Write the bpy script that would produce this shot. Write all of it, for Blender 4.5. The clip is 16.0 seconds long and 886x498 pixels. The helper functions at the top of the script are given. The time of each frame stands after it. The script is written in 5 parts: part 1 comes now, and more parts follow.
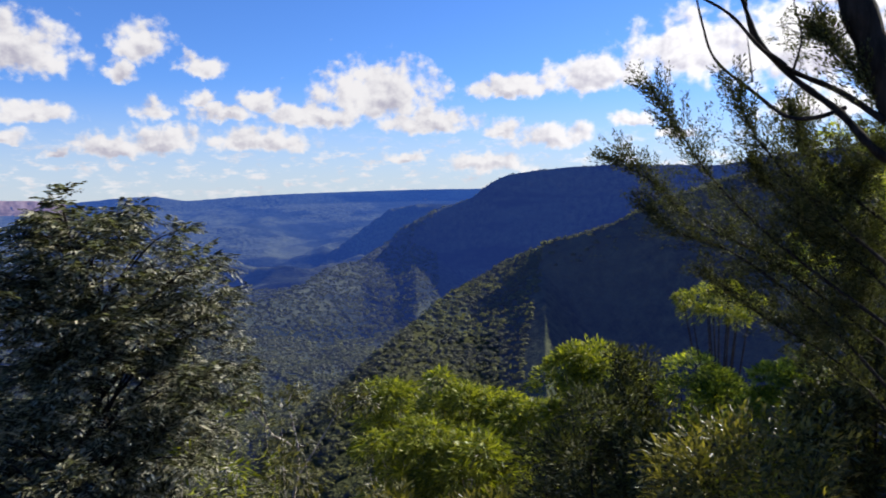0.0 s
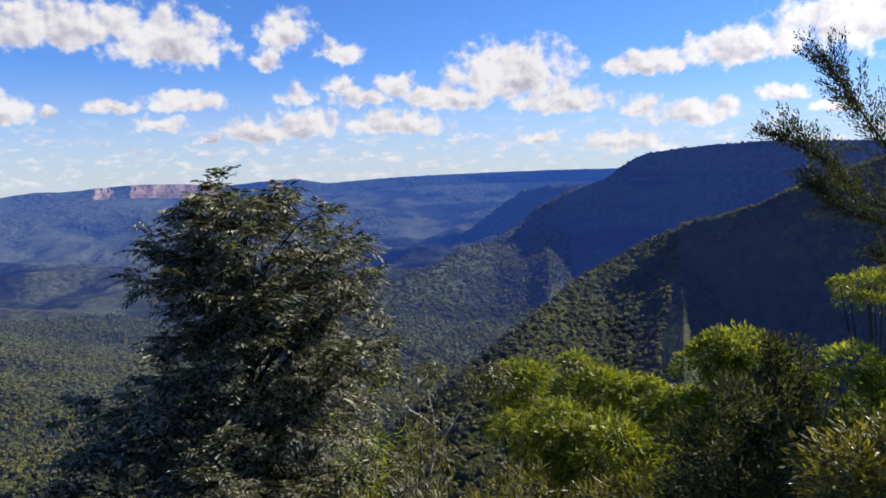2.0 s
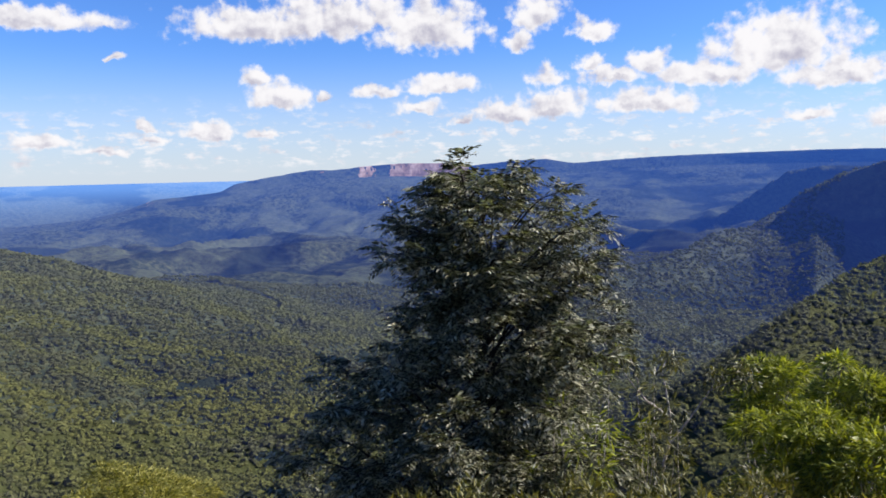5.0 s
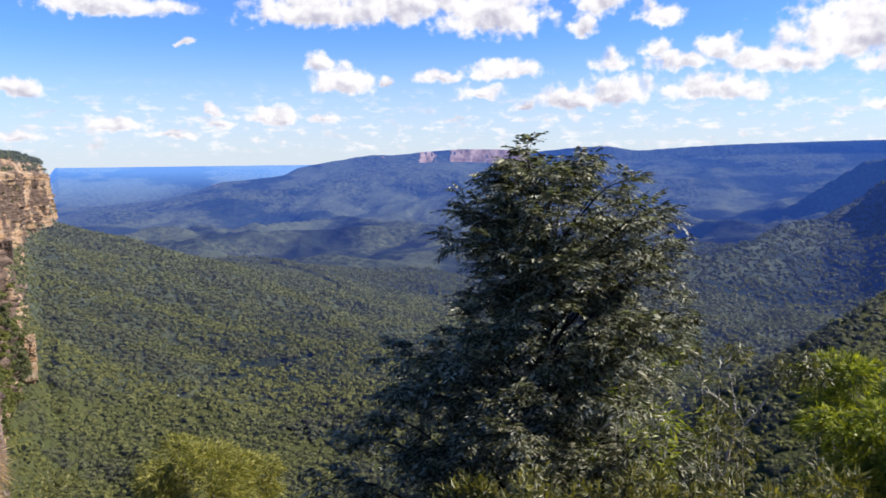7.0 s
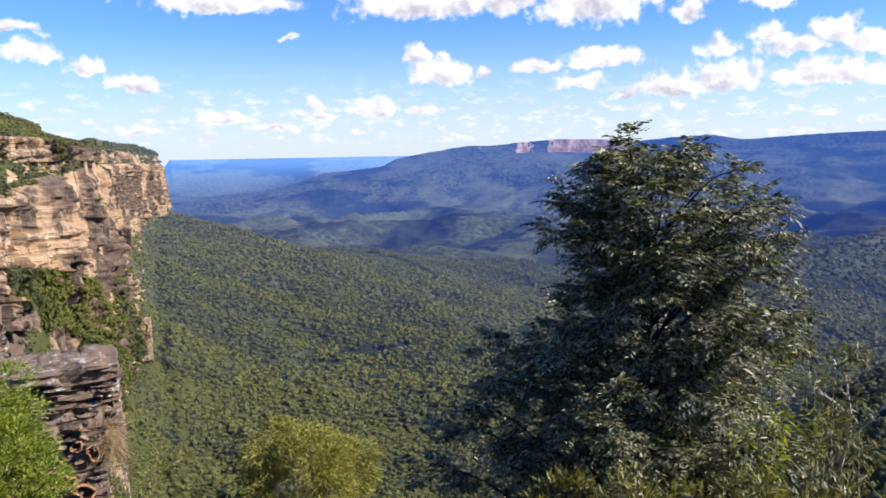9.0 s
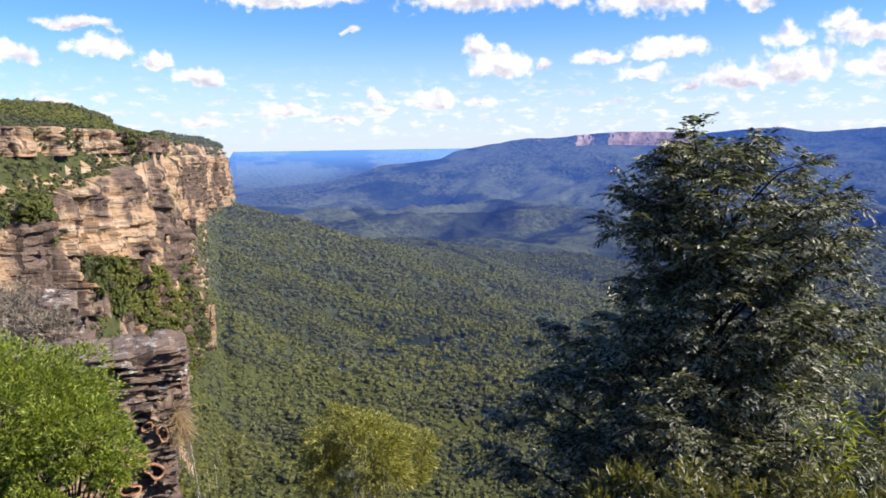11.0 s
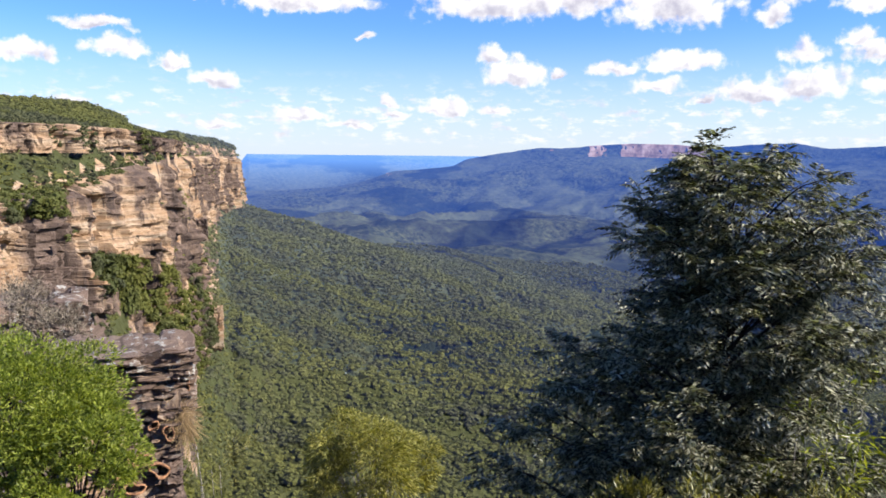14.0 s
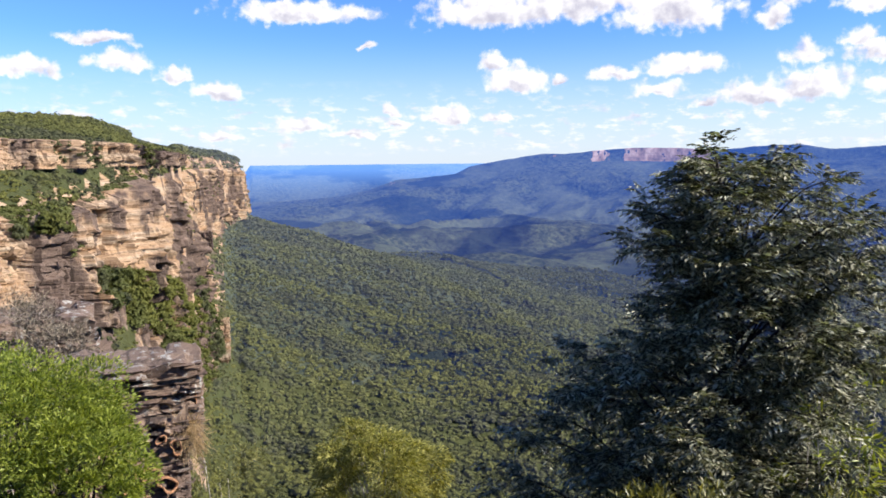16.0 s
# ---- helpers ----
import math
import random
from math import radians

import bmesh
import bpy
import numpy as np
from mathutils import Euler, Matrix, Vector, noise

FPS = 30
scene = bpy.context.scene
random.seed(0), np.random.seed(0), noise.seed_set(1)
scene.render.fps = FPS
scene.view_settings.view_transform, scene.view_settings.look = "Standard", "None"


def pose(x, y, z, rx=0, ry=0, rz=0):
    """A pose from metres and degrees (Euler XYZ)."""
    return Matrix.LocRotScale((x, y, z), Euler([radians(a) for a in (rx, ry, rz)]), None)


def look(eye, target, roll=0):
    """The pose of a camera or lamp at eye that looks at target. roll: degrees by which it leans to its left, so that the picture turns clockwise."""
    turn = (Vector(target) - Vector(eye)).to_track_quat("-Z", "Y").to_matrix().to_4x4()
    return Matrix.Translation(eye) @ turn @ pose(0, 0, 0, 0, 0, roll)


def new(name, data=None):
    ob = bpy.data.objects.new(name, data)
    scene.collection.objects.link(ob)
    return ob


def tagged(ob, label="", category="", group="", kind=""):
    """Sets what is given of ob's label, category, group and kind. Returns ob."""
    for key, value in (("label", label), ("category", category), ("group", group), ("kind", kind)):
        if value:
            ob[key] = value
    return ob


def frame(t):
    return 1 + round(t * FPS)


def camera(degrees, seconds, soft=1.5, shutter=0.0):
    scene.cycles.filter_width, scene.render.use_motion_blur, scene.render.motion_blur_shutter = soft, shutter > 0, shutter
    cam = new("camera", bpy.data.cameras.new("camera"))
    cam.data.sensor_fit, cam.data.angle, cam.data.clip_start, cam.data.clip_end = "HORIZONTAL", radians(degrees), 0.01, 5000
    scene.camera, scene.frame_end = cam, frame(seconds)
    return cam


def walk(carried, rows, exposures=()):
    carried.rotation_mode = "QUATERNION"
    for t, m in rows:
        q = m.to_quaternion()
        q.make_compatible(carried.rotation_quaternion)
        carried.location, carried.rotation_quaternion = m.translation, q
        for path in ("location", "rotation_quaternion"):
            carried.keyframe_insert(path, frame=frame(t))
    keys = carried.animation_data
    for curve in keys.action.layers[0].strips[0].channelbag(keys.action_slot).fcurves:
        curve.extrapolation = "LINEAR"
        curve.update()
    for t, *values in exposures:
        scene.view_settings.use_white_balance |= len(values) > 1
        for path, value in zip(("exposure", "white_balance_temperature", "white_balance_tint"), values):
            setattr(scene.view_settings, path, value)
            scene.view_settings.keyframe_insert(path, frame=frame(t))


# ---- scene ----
cam = camera(60.47, 16.0, soft=1.7, shutter=0.4)
PATH = [
    (0.0, pose(0.014, 0.035, 1.6, 86.48, 1.35, 0.01)),
    (0.5, pose(-0.002, 0.014, 1.6, 86.26, 1.23, 3.64)),
    (1.0, pose(-0.033, 0.056, 1.6, 85.90, 1.37, 6.81)),
    (1.5, pose(-0.023, 0.102, 1.6, 85.55, 1.62, 8.86)),
    (2.0, pose(-0.034, 0.046, 1.6, 85.31, 1.74, 9.98)),
    (2.5, pose(-0.083, 0.001, 1.6, 85.10, 1.76, 10.88)),
    (3.0, pose(-0.100, -0.075, 1.6, 84.99, 1.92, 13.67)),
    (3.5, pose(-0.091, -0.004, 1.6, 84.97, 1.85, 18.42)),
    (4.0, pose(-0.051, 0.205, 1.6, 84.84, 1.79, 23.37)),
    (6.5, pose(0.104, -0.006, 1.6, 83.55, 0.78, 31.10)),
    (7.0, pose(0.004, 0.056, 1.6, 83.32, 0.64, 32.85)),
    (7.5, pose(-0.014, -0.007, 1.6, 83.17, 0.52, 34.88)),
    (8.0, pose(0.013, 0.046, 1.6, 83.03, 0.63, 36.91)),
    (8.5, pose(0.031, 0.015, 1.6, 82.92, 0.73, 38.56)),
    (9.0, pose(-0.022, 0.060, 1.6, 82.72, 0.98, 40.08)),
    (9.5, pose(-0.021, -0.010, 1.6, 82.51, 1.20, 41.43)),
    (10.0, pose(0.004, -0.015, 1.6, 82.35, 1.28, 42.75)),
    (12.5, pose(-0.027, -0.042, 1.6, 82.23, 0.39, 45.36)),
    (13.0, pose(-0.041, -0.045, 1.6, 82.34, -0.07, 44.93)),
    (13.5, pose(-0.022, -0.024, 1.6, 82.55, -0.55, 45.08)),
    (14.0, pose(-0.027, -0.029, 1.6, 82.77, -0.60, 45.38)),
    (14.5, pose(0.006, -0.013, 1.6, 82.98, -0.44, 45.48)),
    (15.0, pose(0.000, 0.000, 1.6, 83.21, 0.03, 45.40)),
    (15.5, pose(-0.022, -0.024, 1.6, 83.44, 0.27, 45.47)),
    (16.0, pose(-0.058, 0.004, 1.6, 83.35, 0.55, 45.61)),
]
EXPOSURES = [(0, 0.90), (3, 0.88), (4, 0.95), (6.5, 1.12), (9, 1.27), (16, 1.30)]
SKY_SAT, SKY_STRENGTH, CLOUD = 1.1, 0.06, 9.0
SKY_TINT = (0.69, 0.96, 1.50)
walk(cam, PATH, EXPOSURES)

# ---- light ----
SUN_AZ, SUN_EL = -58.0, 34.0          # azimuth is counted to the left from +y


def heading(az, r, z):
    """A place by azimuth (degrees, to the left of +y), distance and height."""
    a = radians(az)
    return Vector((-r * math.sin(a), r * math.cos(a), z))


sun = new("sun", bpy.data.lights.new("sun", "SUN"))
sun.data.energy, sun.data.angle, sun.data.color = 5.0, radians(0.53), (1.0, 0.93, 0.82)
to_sun = heading(SUN_AZ, math.cos(radians(SUN_EL)), math.sin(radians(SUN_EL)))
sun.matrix_world = look(to_sun * 50, (0, 0, 0))


class Nodes:
    """A short hand for node trees."""

    def __init__(self, tree):
        self.tree = tree
        tree.nodes.clear()

    def add(self, kind, **inputs):
        n = self.tree.nodes.new(kind)
        for key, value in inputs.items():
            self.set(n, key, value)
        return n

    def set(self, n, key, value):
        socket = n.inputs[int(key[1:])] if key[0] == "i" and key[1:].isdigit() else n.inputs[key.replace("_", " ")]
        if isinstance(value, bpy.types.NodeSocket):
            self.tree.links.new(value, socket)
        else:
            socket.default_value = value

    def math(self, op, a, b=0.0, c=0.0, clamp=False):
        n = self.add("ShaderNodeMath", i0=a, i1=b, i2=c)
        n.operation, n.use_clamp = op, clamp
        return n.outputs[0]

    def vmath(self, op, a, b=(0, 0, 0), scale=None):
        n = self.add("ShaderNodeVectorMath", i0=a, i1=b)
        n.operation = op
        if scale is not None:
            self.set(n, "Scale", scale)
        return n.outputs["Value"] if op in ("LENGTH", "DISTANCE", "DOT_PRODUCT") else n.outputs["Vector"]

    def noise(self, vector, scale, detail=4.0, rough=0.55, lac=2.0, out=0):
        n = self.add("ShaderNodeTexNoise", Vector=vector, Scale=scale, Detail=detail, Roughness=rough, Lacunarity=lac)
        return n.outputs[out]

    def ramp(self, fac, *stops):
        n = self.add("ShaderNodeValToRGB", Fac=fac)
        e = n.color_ramp.elements
        while len(e) < len(stops):
            e.new(0.5)
        for el, (p, col) in zip(e, stops):
            el.position, el.color = p, (*col, 1) if len(col) == 3 else col
        return n.outputs[0]

    def step(self, value, lo, hi, a=0.0, b=1.0, kind="SMOOTHSTEP"):
        n = self.add("ShaderNodeMapRange", Value=value)
        n.interpolation_type = kind
        for k, v in zip(("From Min", "From Max", "To Min", "To Max"), (lo, hi, a, b)):
            self.set(n, k, v)
        return n.outputs[0]

    def mix(self, fac, a, b, blend="MIX"):
        n = self.tree.nodes.new("ShaderNodeMix")
        n.data_type, n.blend_type = "RGBA", blend
        for socket, value in ((n.inputs[0], fac), (n.inputs[6], a), (n.inputs[7], b)):
            if isinstance(value, bpy.types.NodeSocket):
                self.tree.links.new(value, socket)
            else:
                socket.default_value = (*value, 1) if isinstance(value, tuple) and len(value) == 3 else value
        return n.outputs[2]


# ---- sky with fair-weather clouds: azimuth, height, half width, half height, in degrees ----
CLOUDS_AHEAD = [
    (4.6, 8.6, 5.2, 2.9), (9.2, 6.6, 3.8, 1.3), (0.8, 6.2, 4.2, 1.2), (13.2, 7.6, 1.7, 1.3), (15.6, 6.8, 2.8, 0.9),
    (-5.2, 8.5, 3.6, 1.1), (-11.7, 9.2, 4.7, 1.8), (-18.8, 10.8, 6.0, 3.0), (-26.0, 10.6, 8.0, 4.4), (-8.6, 4.9, 3.2, 1.3),
    (-4.5, 5.5, 1.7, 1.0), (-13.7, 5.8, 1.9, 0.8), (-17.2, 4.6, 1.7, 0.6), (-26.0, 6.1, 3.6, 1.5),
]
CLOUDS_MIDDLE = [
    (29.2, 11.0, 4.6, 2.7), (21.2, 11.6, 2.0, 2.1), (22.5, 9.5, 1.0, 1.1), (17.2, 10.1, 1.8, 1.1), (17.3, 7.9, 1.3, 0.9),
    (28.2, 6.5, 3.2, 0.95), (20.5, 6.9, 1.8, 1.0), (20.1, 4.9, 3.2, 1.4), (13.7, 5.0, 4.3, 1.2), (23.5, 4.4, 2.8, 1.0),
    (2.8, 3.5, 1.9, 0.6), (-3.4, 3.0, 3.6, 1.1), (33.3, 6.1, 1.7, 0.7), (30.0, 5.0, 2.0, 0.8), (26.9, 3.9, 0.8, 0.5),
]
CLOUDS_LEFT = [
    (41.9, 10.9, 5.5, 1.8), (35.3, 11.6, 7.0, 2.2), (40.2, 6.0, 2.6, 1.5), (41.9, 7.2, 1.3, 0.9), (37.0, 5.9, 0.7, 0.5),
    (61.9, 5.1, 1.9, 0.85), (64.7, 6.2, 1.7, 0.7), (68.3, 7.0, 1.9, 1.0), (69.5, 8.4, 2.6, 0.6), (73.9, 6.4, 2.2, 0.9),
    (45.4, 3.5, 2.5, 0.75), (49.5, 3.8, 0.9, 0.7), (48.9, 2.7, 1.3, 0.45), (55.9, 2.7, 2.4, 0.65), (56.4, 10.7, 5.5, 1.1),
    (41.5, 3.2, 1.8, 0.5), (51.2, 8.4, 0.8, 0.5), (52.3, 2.1, 2.0, 0.5), (62.0, 1.8, 1.8, 0.5), (71.2, 3.4, 1.3, 0.5),
]
world = bpy.data.worlds.new("world")
scene.world = world
world.use_nodes = True
W = Nodes(world.node_tree)
coord = W.add("ShaderNodeTexCoord").outputs["Generated"]
sky = W.add("ShaderNodeTexSky")
sky.sky_type, sky.sun_disc = "NISHITA", False
sky.sun_elevation, sky.sun_rotation = radians(SUN_EL), radians(-SUN_AZ)
sky.altitude, sky.air_density, sky.dust_density, sky.ozone_density = 900, 1.0, 0.35, 3.0
blue = W.add("ShaderNodeHueSaturation", Color=sky.outputs[0], Saturation=SKY_SAT, Value=1.0, Hue=0.5, Fac=1.0).outputs[0]
sep = W.add("ShaderNodeSeparateXYZ", Vector=coord)
az = W.math("MULTIPLY", W.math("ARCTAN2", W.math("MULTIPLY", sep.outputs[0], -1.0), sep.outputs[1]), 180 / math.pi)
el = W.math("MULTIPLY", W.math("ARCSINE", sep.outputs[2]), 180 / math.pi)
flat = W.add("ShaderNodeCombineXYZ", X=az, Y=el).outputs[0]
warp = W.vmath("SUBTRACT", W.noise(flat, 0.55, 4.0, 0.6, out=1), (0.5, 0.5, 0.5))
bent = W.vmath("ADD", flat, W.vmath("MULTIPLY", warp, (2.2, 1.8, 0.0)))
field = W.math("ADD", -3.0, 0.0)
depth = W.math("ADD", 0.0, 0.0)
for a, e, w, h in CLOUDS_AHEAD + CLOUDS_MIDDLE + CLOUDS_LEFT:
    off = W.vmath("MULTIPLY", W.vmath("SUBTRACT", bent, (a, e - 0.25 * h, 0)), (1 / w, 1 / h, 0))
    # flat bases: what lies under the middle counts more
    s = W.add("ShaderNodeSeparateXYZ", Vector=off)
    under = W.math("MULTIPLY", W.math("MINIMUM", s.outputs[1], 0.0), 1.7)
    over = W.math("MAXIMUM", s.outputs[1], 0.0)
    v = W.math("ADD", W.math("POWER", s.outputs[0], 2.0), W.math("ADD", W.math("POWER", under, 2.0), W.math("POWER", over, 2.0)))
    d = W.math("SUBTRACT", 1.0, W.math("SQRT", v))
    field = W.math("SMOOTH_MAX", field, d, 0.12)
    depth = W.math("SMOOTH_MAX", depth, W.math("MULTIPLY", W.math("MAXIMUM", d, 0.0), W.math("MULTIPLY_ADD", s.outputs[1], -1.3, 0.30)), 0.2)
puff = W.noise(flat, 0.8, 5.0, 0.53)
body = W.math("ADD", field, W.math("MULTIPLY_ADD", puff, 1.9, -0.86))
# small cumulus low over the horizon
low = W.noise(W.vmath("MULTIPLY", flat, (0.62, 1.5, 1.0)), 1.0, 6.0, 0.62)
lowband = W.math("MULTIPLY", W.step(el, 0.2, 1.2), W.step(el, 2.6, 6.2, 1.0, 0.0))
haze_band = W.step(low, 0.49, 0.68)
cover = W.step(body, -0.05, 0.55)
cover = W.math("MAXIMUM", cover, W.math("MULTIPLY", W.math("MULTIPLY", haze_band, lowband), 0.85))
# the sun comes from the upper right: what has thicker cloud towards the sun lies in its shade
shifted = W.noise(W.vmath("ADD", flat, (-0.30, 0.40, 0.0)), 0.8, 5.0, 0.53)
self_shade = W.math("MULTIPLY_ADD", W.math("SUBTRACT", shifted, puff), 1.15, 0.0)
grey = W.step(W.math("ADD", W.math("ADD", depth, self_shade), W.math("MULTIPLY_ADD", W.noise(flat, 0.4, 4.0, 0.55), 0.9, -0.45)), 0.0, 0.66)
lit = W.mix(grey, (0.88, 0.865, 0.885), (0.47, 0.46, 0.56))
bright = W.vmath("SCALE", lit, scale=W.step(az, 2.0, -28.0, CLOUD, CLOUD * 1.35))      # brighter towards the sun
pale = W.vmath("SCALE", (0.83, 0.895, 0.985), scale=CLOUD * 0.76)
sky_mix = W.mix(W.step(el, -1.0, 9.6, 0.83, 0.0), W.vmath("MULTIPLY", blue, SKY_TINT), pale)
out = W.mix(cover, sky_mix, bright)
back = W.add("ShaderNodeBackground", Color=out, Strength=SKY_STRENGTH)
W.tree.links.new(back.outputs[0], W.add("ShaderNodeOutputWorld").inputs[0])

# ---- materials ----
def material(name):
    m = bpy.data.materials.new(name)
    m.use_nodes = True
    return m, Nodes(m.node_tree)


def finish(N, color, rough=0.8, bump=None, strength=0.4, distance=0.1, spec=0.3, glow=None, through_light=None, leafy=0.3):
    b = N.add("ShaderNodeBsdfPrincipled", Base_Color=color, Roughness=rough)
    N.set(b, "Specular IOR Level", spec)
    if bump is not None:
        N.set(b, "Normal", N.add("ShaderNodeBump", Strength=strength, Distance=distance, Height=bump).outputs[0])
    surface = b.outputs[0]
    if through_light is not None:
        t = N.add("ShaderNodeBsdfTranslucent", Color=through_light)
        surface = N.add("ShaderNodeMixShader", Fac=leafy, i1=surface, i2=t.outputs[0]).outputs[0]
    if glow is not None:
        N.set(b, "Emission Color", glow)
        N.set(b, "Emission Strength", 1.0)
    N.tree.links.new(surface, N.add("ShaderNodeOutputMaterial").inputs[0])


def place(N, scale=1.0):
    p = N.add("ShaderNodeNewGeometry").outputs["Position"]
    return N.vmath("SCALE", p, scale=scale) if scale != 1.0 else p


def island(N):
    return N.add("ShaderNodeNewGeometry").outputs["Random Per Island"]


def far_off(N, p):
    flat_p = N.vmath("MULTIPLY", p, (1, 1, 0))
    return N.vmath("LENGTH", flat_p)


def forest_floor():
    """Eucalypt woods: speckled canopy greens; farther off, blue haze is put into the colour."""
    m, N = material("forest_floor")
    p = place(N, 0.5)
    r = far_off(N, p)
    wide, fine = N.noise(p, 0.006, 5), N.noise(p, 0.11, 4, 0.65)
    c = N.ramp(fine, (0.3, (0.028, 0.031, 0.012)), (0.5, (0.042, 0.046, 0.018)), (0.72, (0.060, 0.063, 0.026)))
    c = N.mix(N.step(wide, 0.4, 0.65), c, N.mix(0.5, c, (0.045, 0.055, 0.022)))
    haze_green = N.ramp(fine, (0.3, (0.018, 0.028, 0.022)), (0.52, (0.042, 0.056, 0.036)), (0.75, (0.075, 0.09, 0.056)))
    c = N.mix(N.step(r, 450.0, 1450.0, 0.0, 0.9), c, haze_green)
    finish(N, c, 0.9, fine, 1.0, 6.0, spec=0.1)
    return m


def soil():
    """Sandy soil with leaf litter, at the lookout."""
    m, N = material("sandy_soil")
    p = place(N)
    litter, patch = N.noise(p, 22.0, 6, 0.7), N.noise(p, 1.1, 4, 0.6)
    c = N.ramp(litter, (0.32, (0.055, 0.040, 0.026)), (0.5, (0.16, 0.118, 0.078)), (0.7, (0.29, 0.23, 0.16)))
    c = N.mix(N.step(patch, 0.48, 0.62, 0.0, 0.7), c, N.mix(0.6, c, (0.075, 0.085, 0.030)))
    finish(N, c, 0.95, litter, 0.7, 0.03, spec=0.1)
    return m


def haze_glow(N, r):
    """Glow colour that stands in for blue haze on surfaces, by distance from the lookout."""
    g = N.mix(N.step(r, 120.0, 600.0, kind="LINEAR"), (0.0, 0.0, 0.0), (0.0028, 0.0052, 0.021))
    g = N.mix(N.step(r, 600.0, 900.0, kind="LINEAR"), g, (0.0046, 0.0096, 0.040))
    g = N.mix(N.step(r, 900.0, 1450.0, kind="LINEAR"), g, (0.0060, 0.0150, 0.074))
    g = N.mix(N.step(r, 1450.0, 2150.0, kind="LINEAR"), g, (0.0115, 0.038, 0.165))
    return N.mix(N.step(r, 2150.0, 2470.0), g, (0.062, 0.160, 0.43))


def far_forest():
    """Far wooded slopes: blue haze is put on them as a glow."""
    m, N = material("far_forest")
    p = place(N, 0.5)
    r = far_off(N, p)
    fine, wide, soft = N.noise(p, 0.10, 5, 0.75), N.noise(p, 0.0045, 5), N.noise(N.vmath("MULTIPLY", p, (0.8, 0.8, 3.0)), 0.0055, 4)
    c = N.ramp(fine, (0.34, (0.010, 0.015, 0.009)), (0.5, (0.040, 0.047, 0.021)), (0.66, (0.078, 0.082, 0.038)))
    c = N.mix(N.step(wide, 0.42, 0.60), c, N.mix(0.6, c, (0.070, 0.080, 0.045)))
    # dark patches in the colour stand in for shaded scarps and cloud shadow
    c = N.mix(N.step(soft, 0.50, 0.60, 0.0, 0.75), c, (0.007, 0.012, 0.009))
    finish(N, c, 0.95, fine, 0.7, 10.0, spec=0.0, glow=haze_glow(N, r))
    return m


def far_rock():
    m, N = material("far_rock")
    p = place(N, 0.5)
    streak = N.noise(N.vmath("MULTIPLY", p, (1, 1, 0.12)), 0.03, 5, 0.65)
    beds = N.noise(N.vmath("MULTIPLY", p, (0.1, 0.1, 1)), 0.12, 4, 0.6)
    c = N.ramp(streak, (0.36, (0.08, 0.062, 0.06)), (0.50, (0.24, 0.155, 0.13)), (0.66, (0.44, 0.32, 0.27)))
    c = N.mix(N.step(beds, 0.5, 0.62, 0.0, 0.5), c, (0.10, 0.08, 0.08))
    # the fixed blue glow stands in for haze before the rock
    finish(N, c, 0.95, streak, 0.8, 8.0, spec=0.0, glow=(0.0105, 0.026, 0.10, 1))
    return m


def canopy(name, dark, mid, pale, scale=0.9, distant=False):
    """Crowns seen from afar: each of its own green, in drifts of grey, olive and yellow-green trees."""
    m, N = material(name)
    p = place(N, 0.5)
    r = far_off(N, p)
    rnd, fine = island(N), N.noise(p, scale, 4, 0.7)
    crown = N.noise(p, 0.07, 3, 0.6)
    tone = N.math("ADD", N.math("MULTIPLY", rnd, 0.15), N.math("ADD", N.math("MULTIPLY", fine, 0.25), N.math("MULTIPLY", crown, 0.72)))
    c = N.ramp(tone, (0.36, dark), (0.56, mid), (0.78, pale))
    # drifts of other trees that follow the gullies down the slope
    turned = N.add("ShaderNodeVectorRotate", Vector=p, Axis=(0, 0, 1), Angle=radians(-27)).outputs[0]
    wide = N.noise(N.vmath("MULTIPLY", turned, (0.45, 1.4, 1.0)), 0.016, 4, 0.6)
    c = N.mix(N.step(wide, 0.50, 0.60, 0.0, 0.75), c, N.mix(0.65, c, (0.125, 0.124, 0.026)))
    c = N.mix(N.step(wide, 0.50, 0.43, 0.0, 0.85), c, N.mix(0.6, c, (0.060, 0.062, 0.044)))
    # crowns turn bluer with distance: haze put into the colour
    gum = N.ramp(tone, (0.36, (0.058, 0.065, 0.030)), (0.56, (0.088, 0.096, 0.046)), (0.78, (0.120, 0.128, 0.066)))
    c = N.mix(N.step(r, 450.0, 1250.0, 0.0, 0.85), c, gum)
    # haze is also added as a glow on the crowns
    finish(N, c, 0.8, N.noise(p, scale * 2.2, 4, 0.7), 0.6, 1.0, spec=0.08, glow=haze_glow(N, r) if distant else None, through_light=N.mix(1.0, c, (1.3, 1.3, 0.7), "MULTIPLY"))
    return m


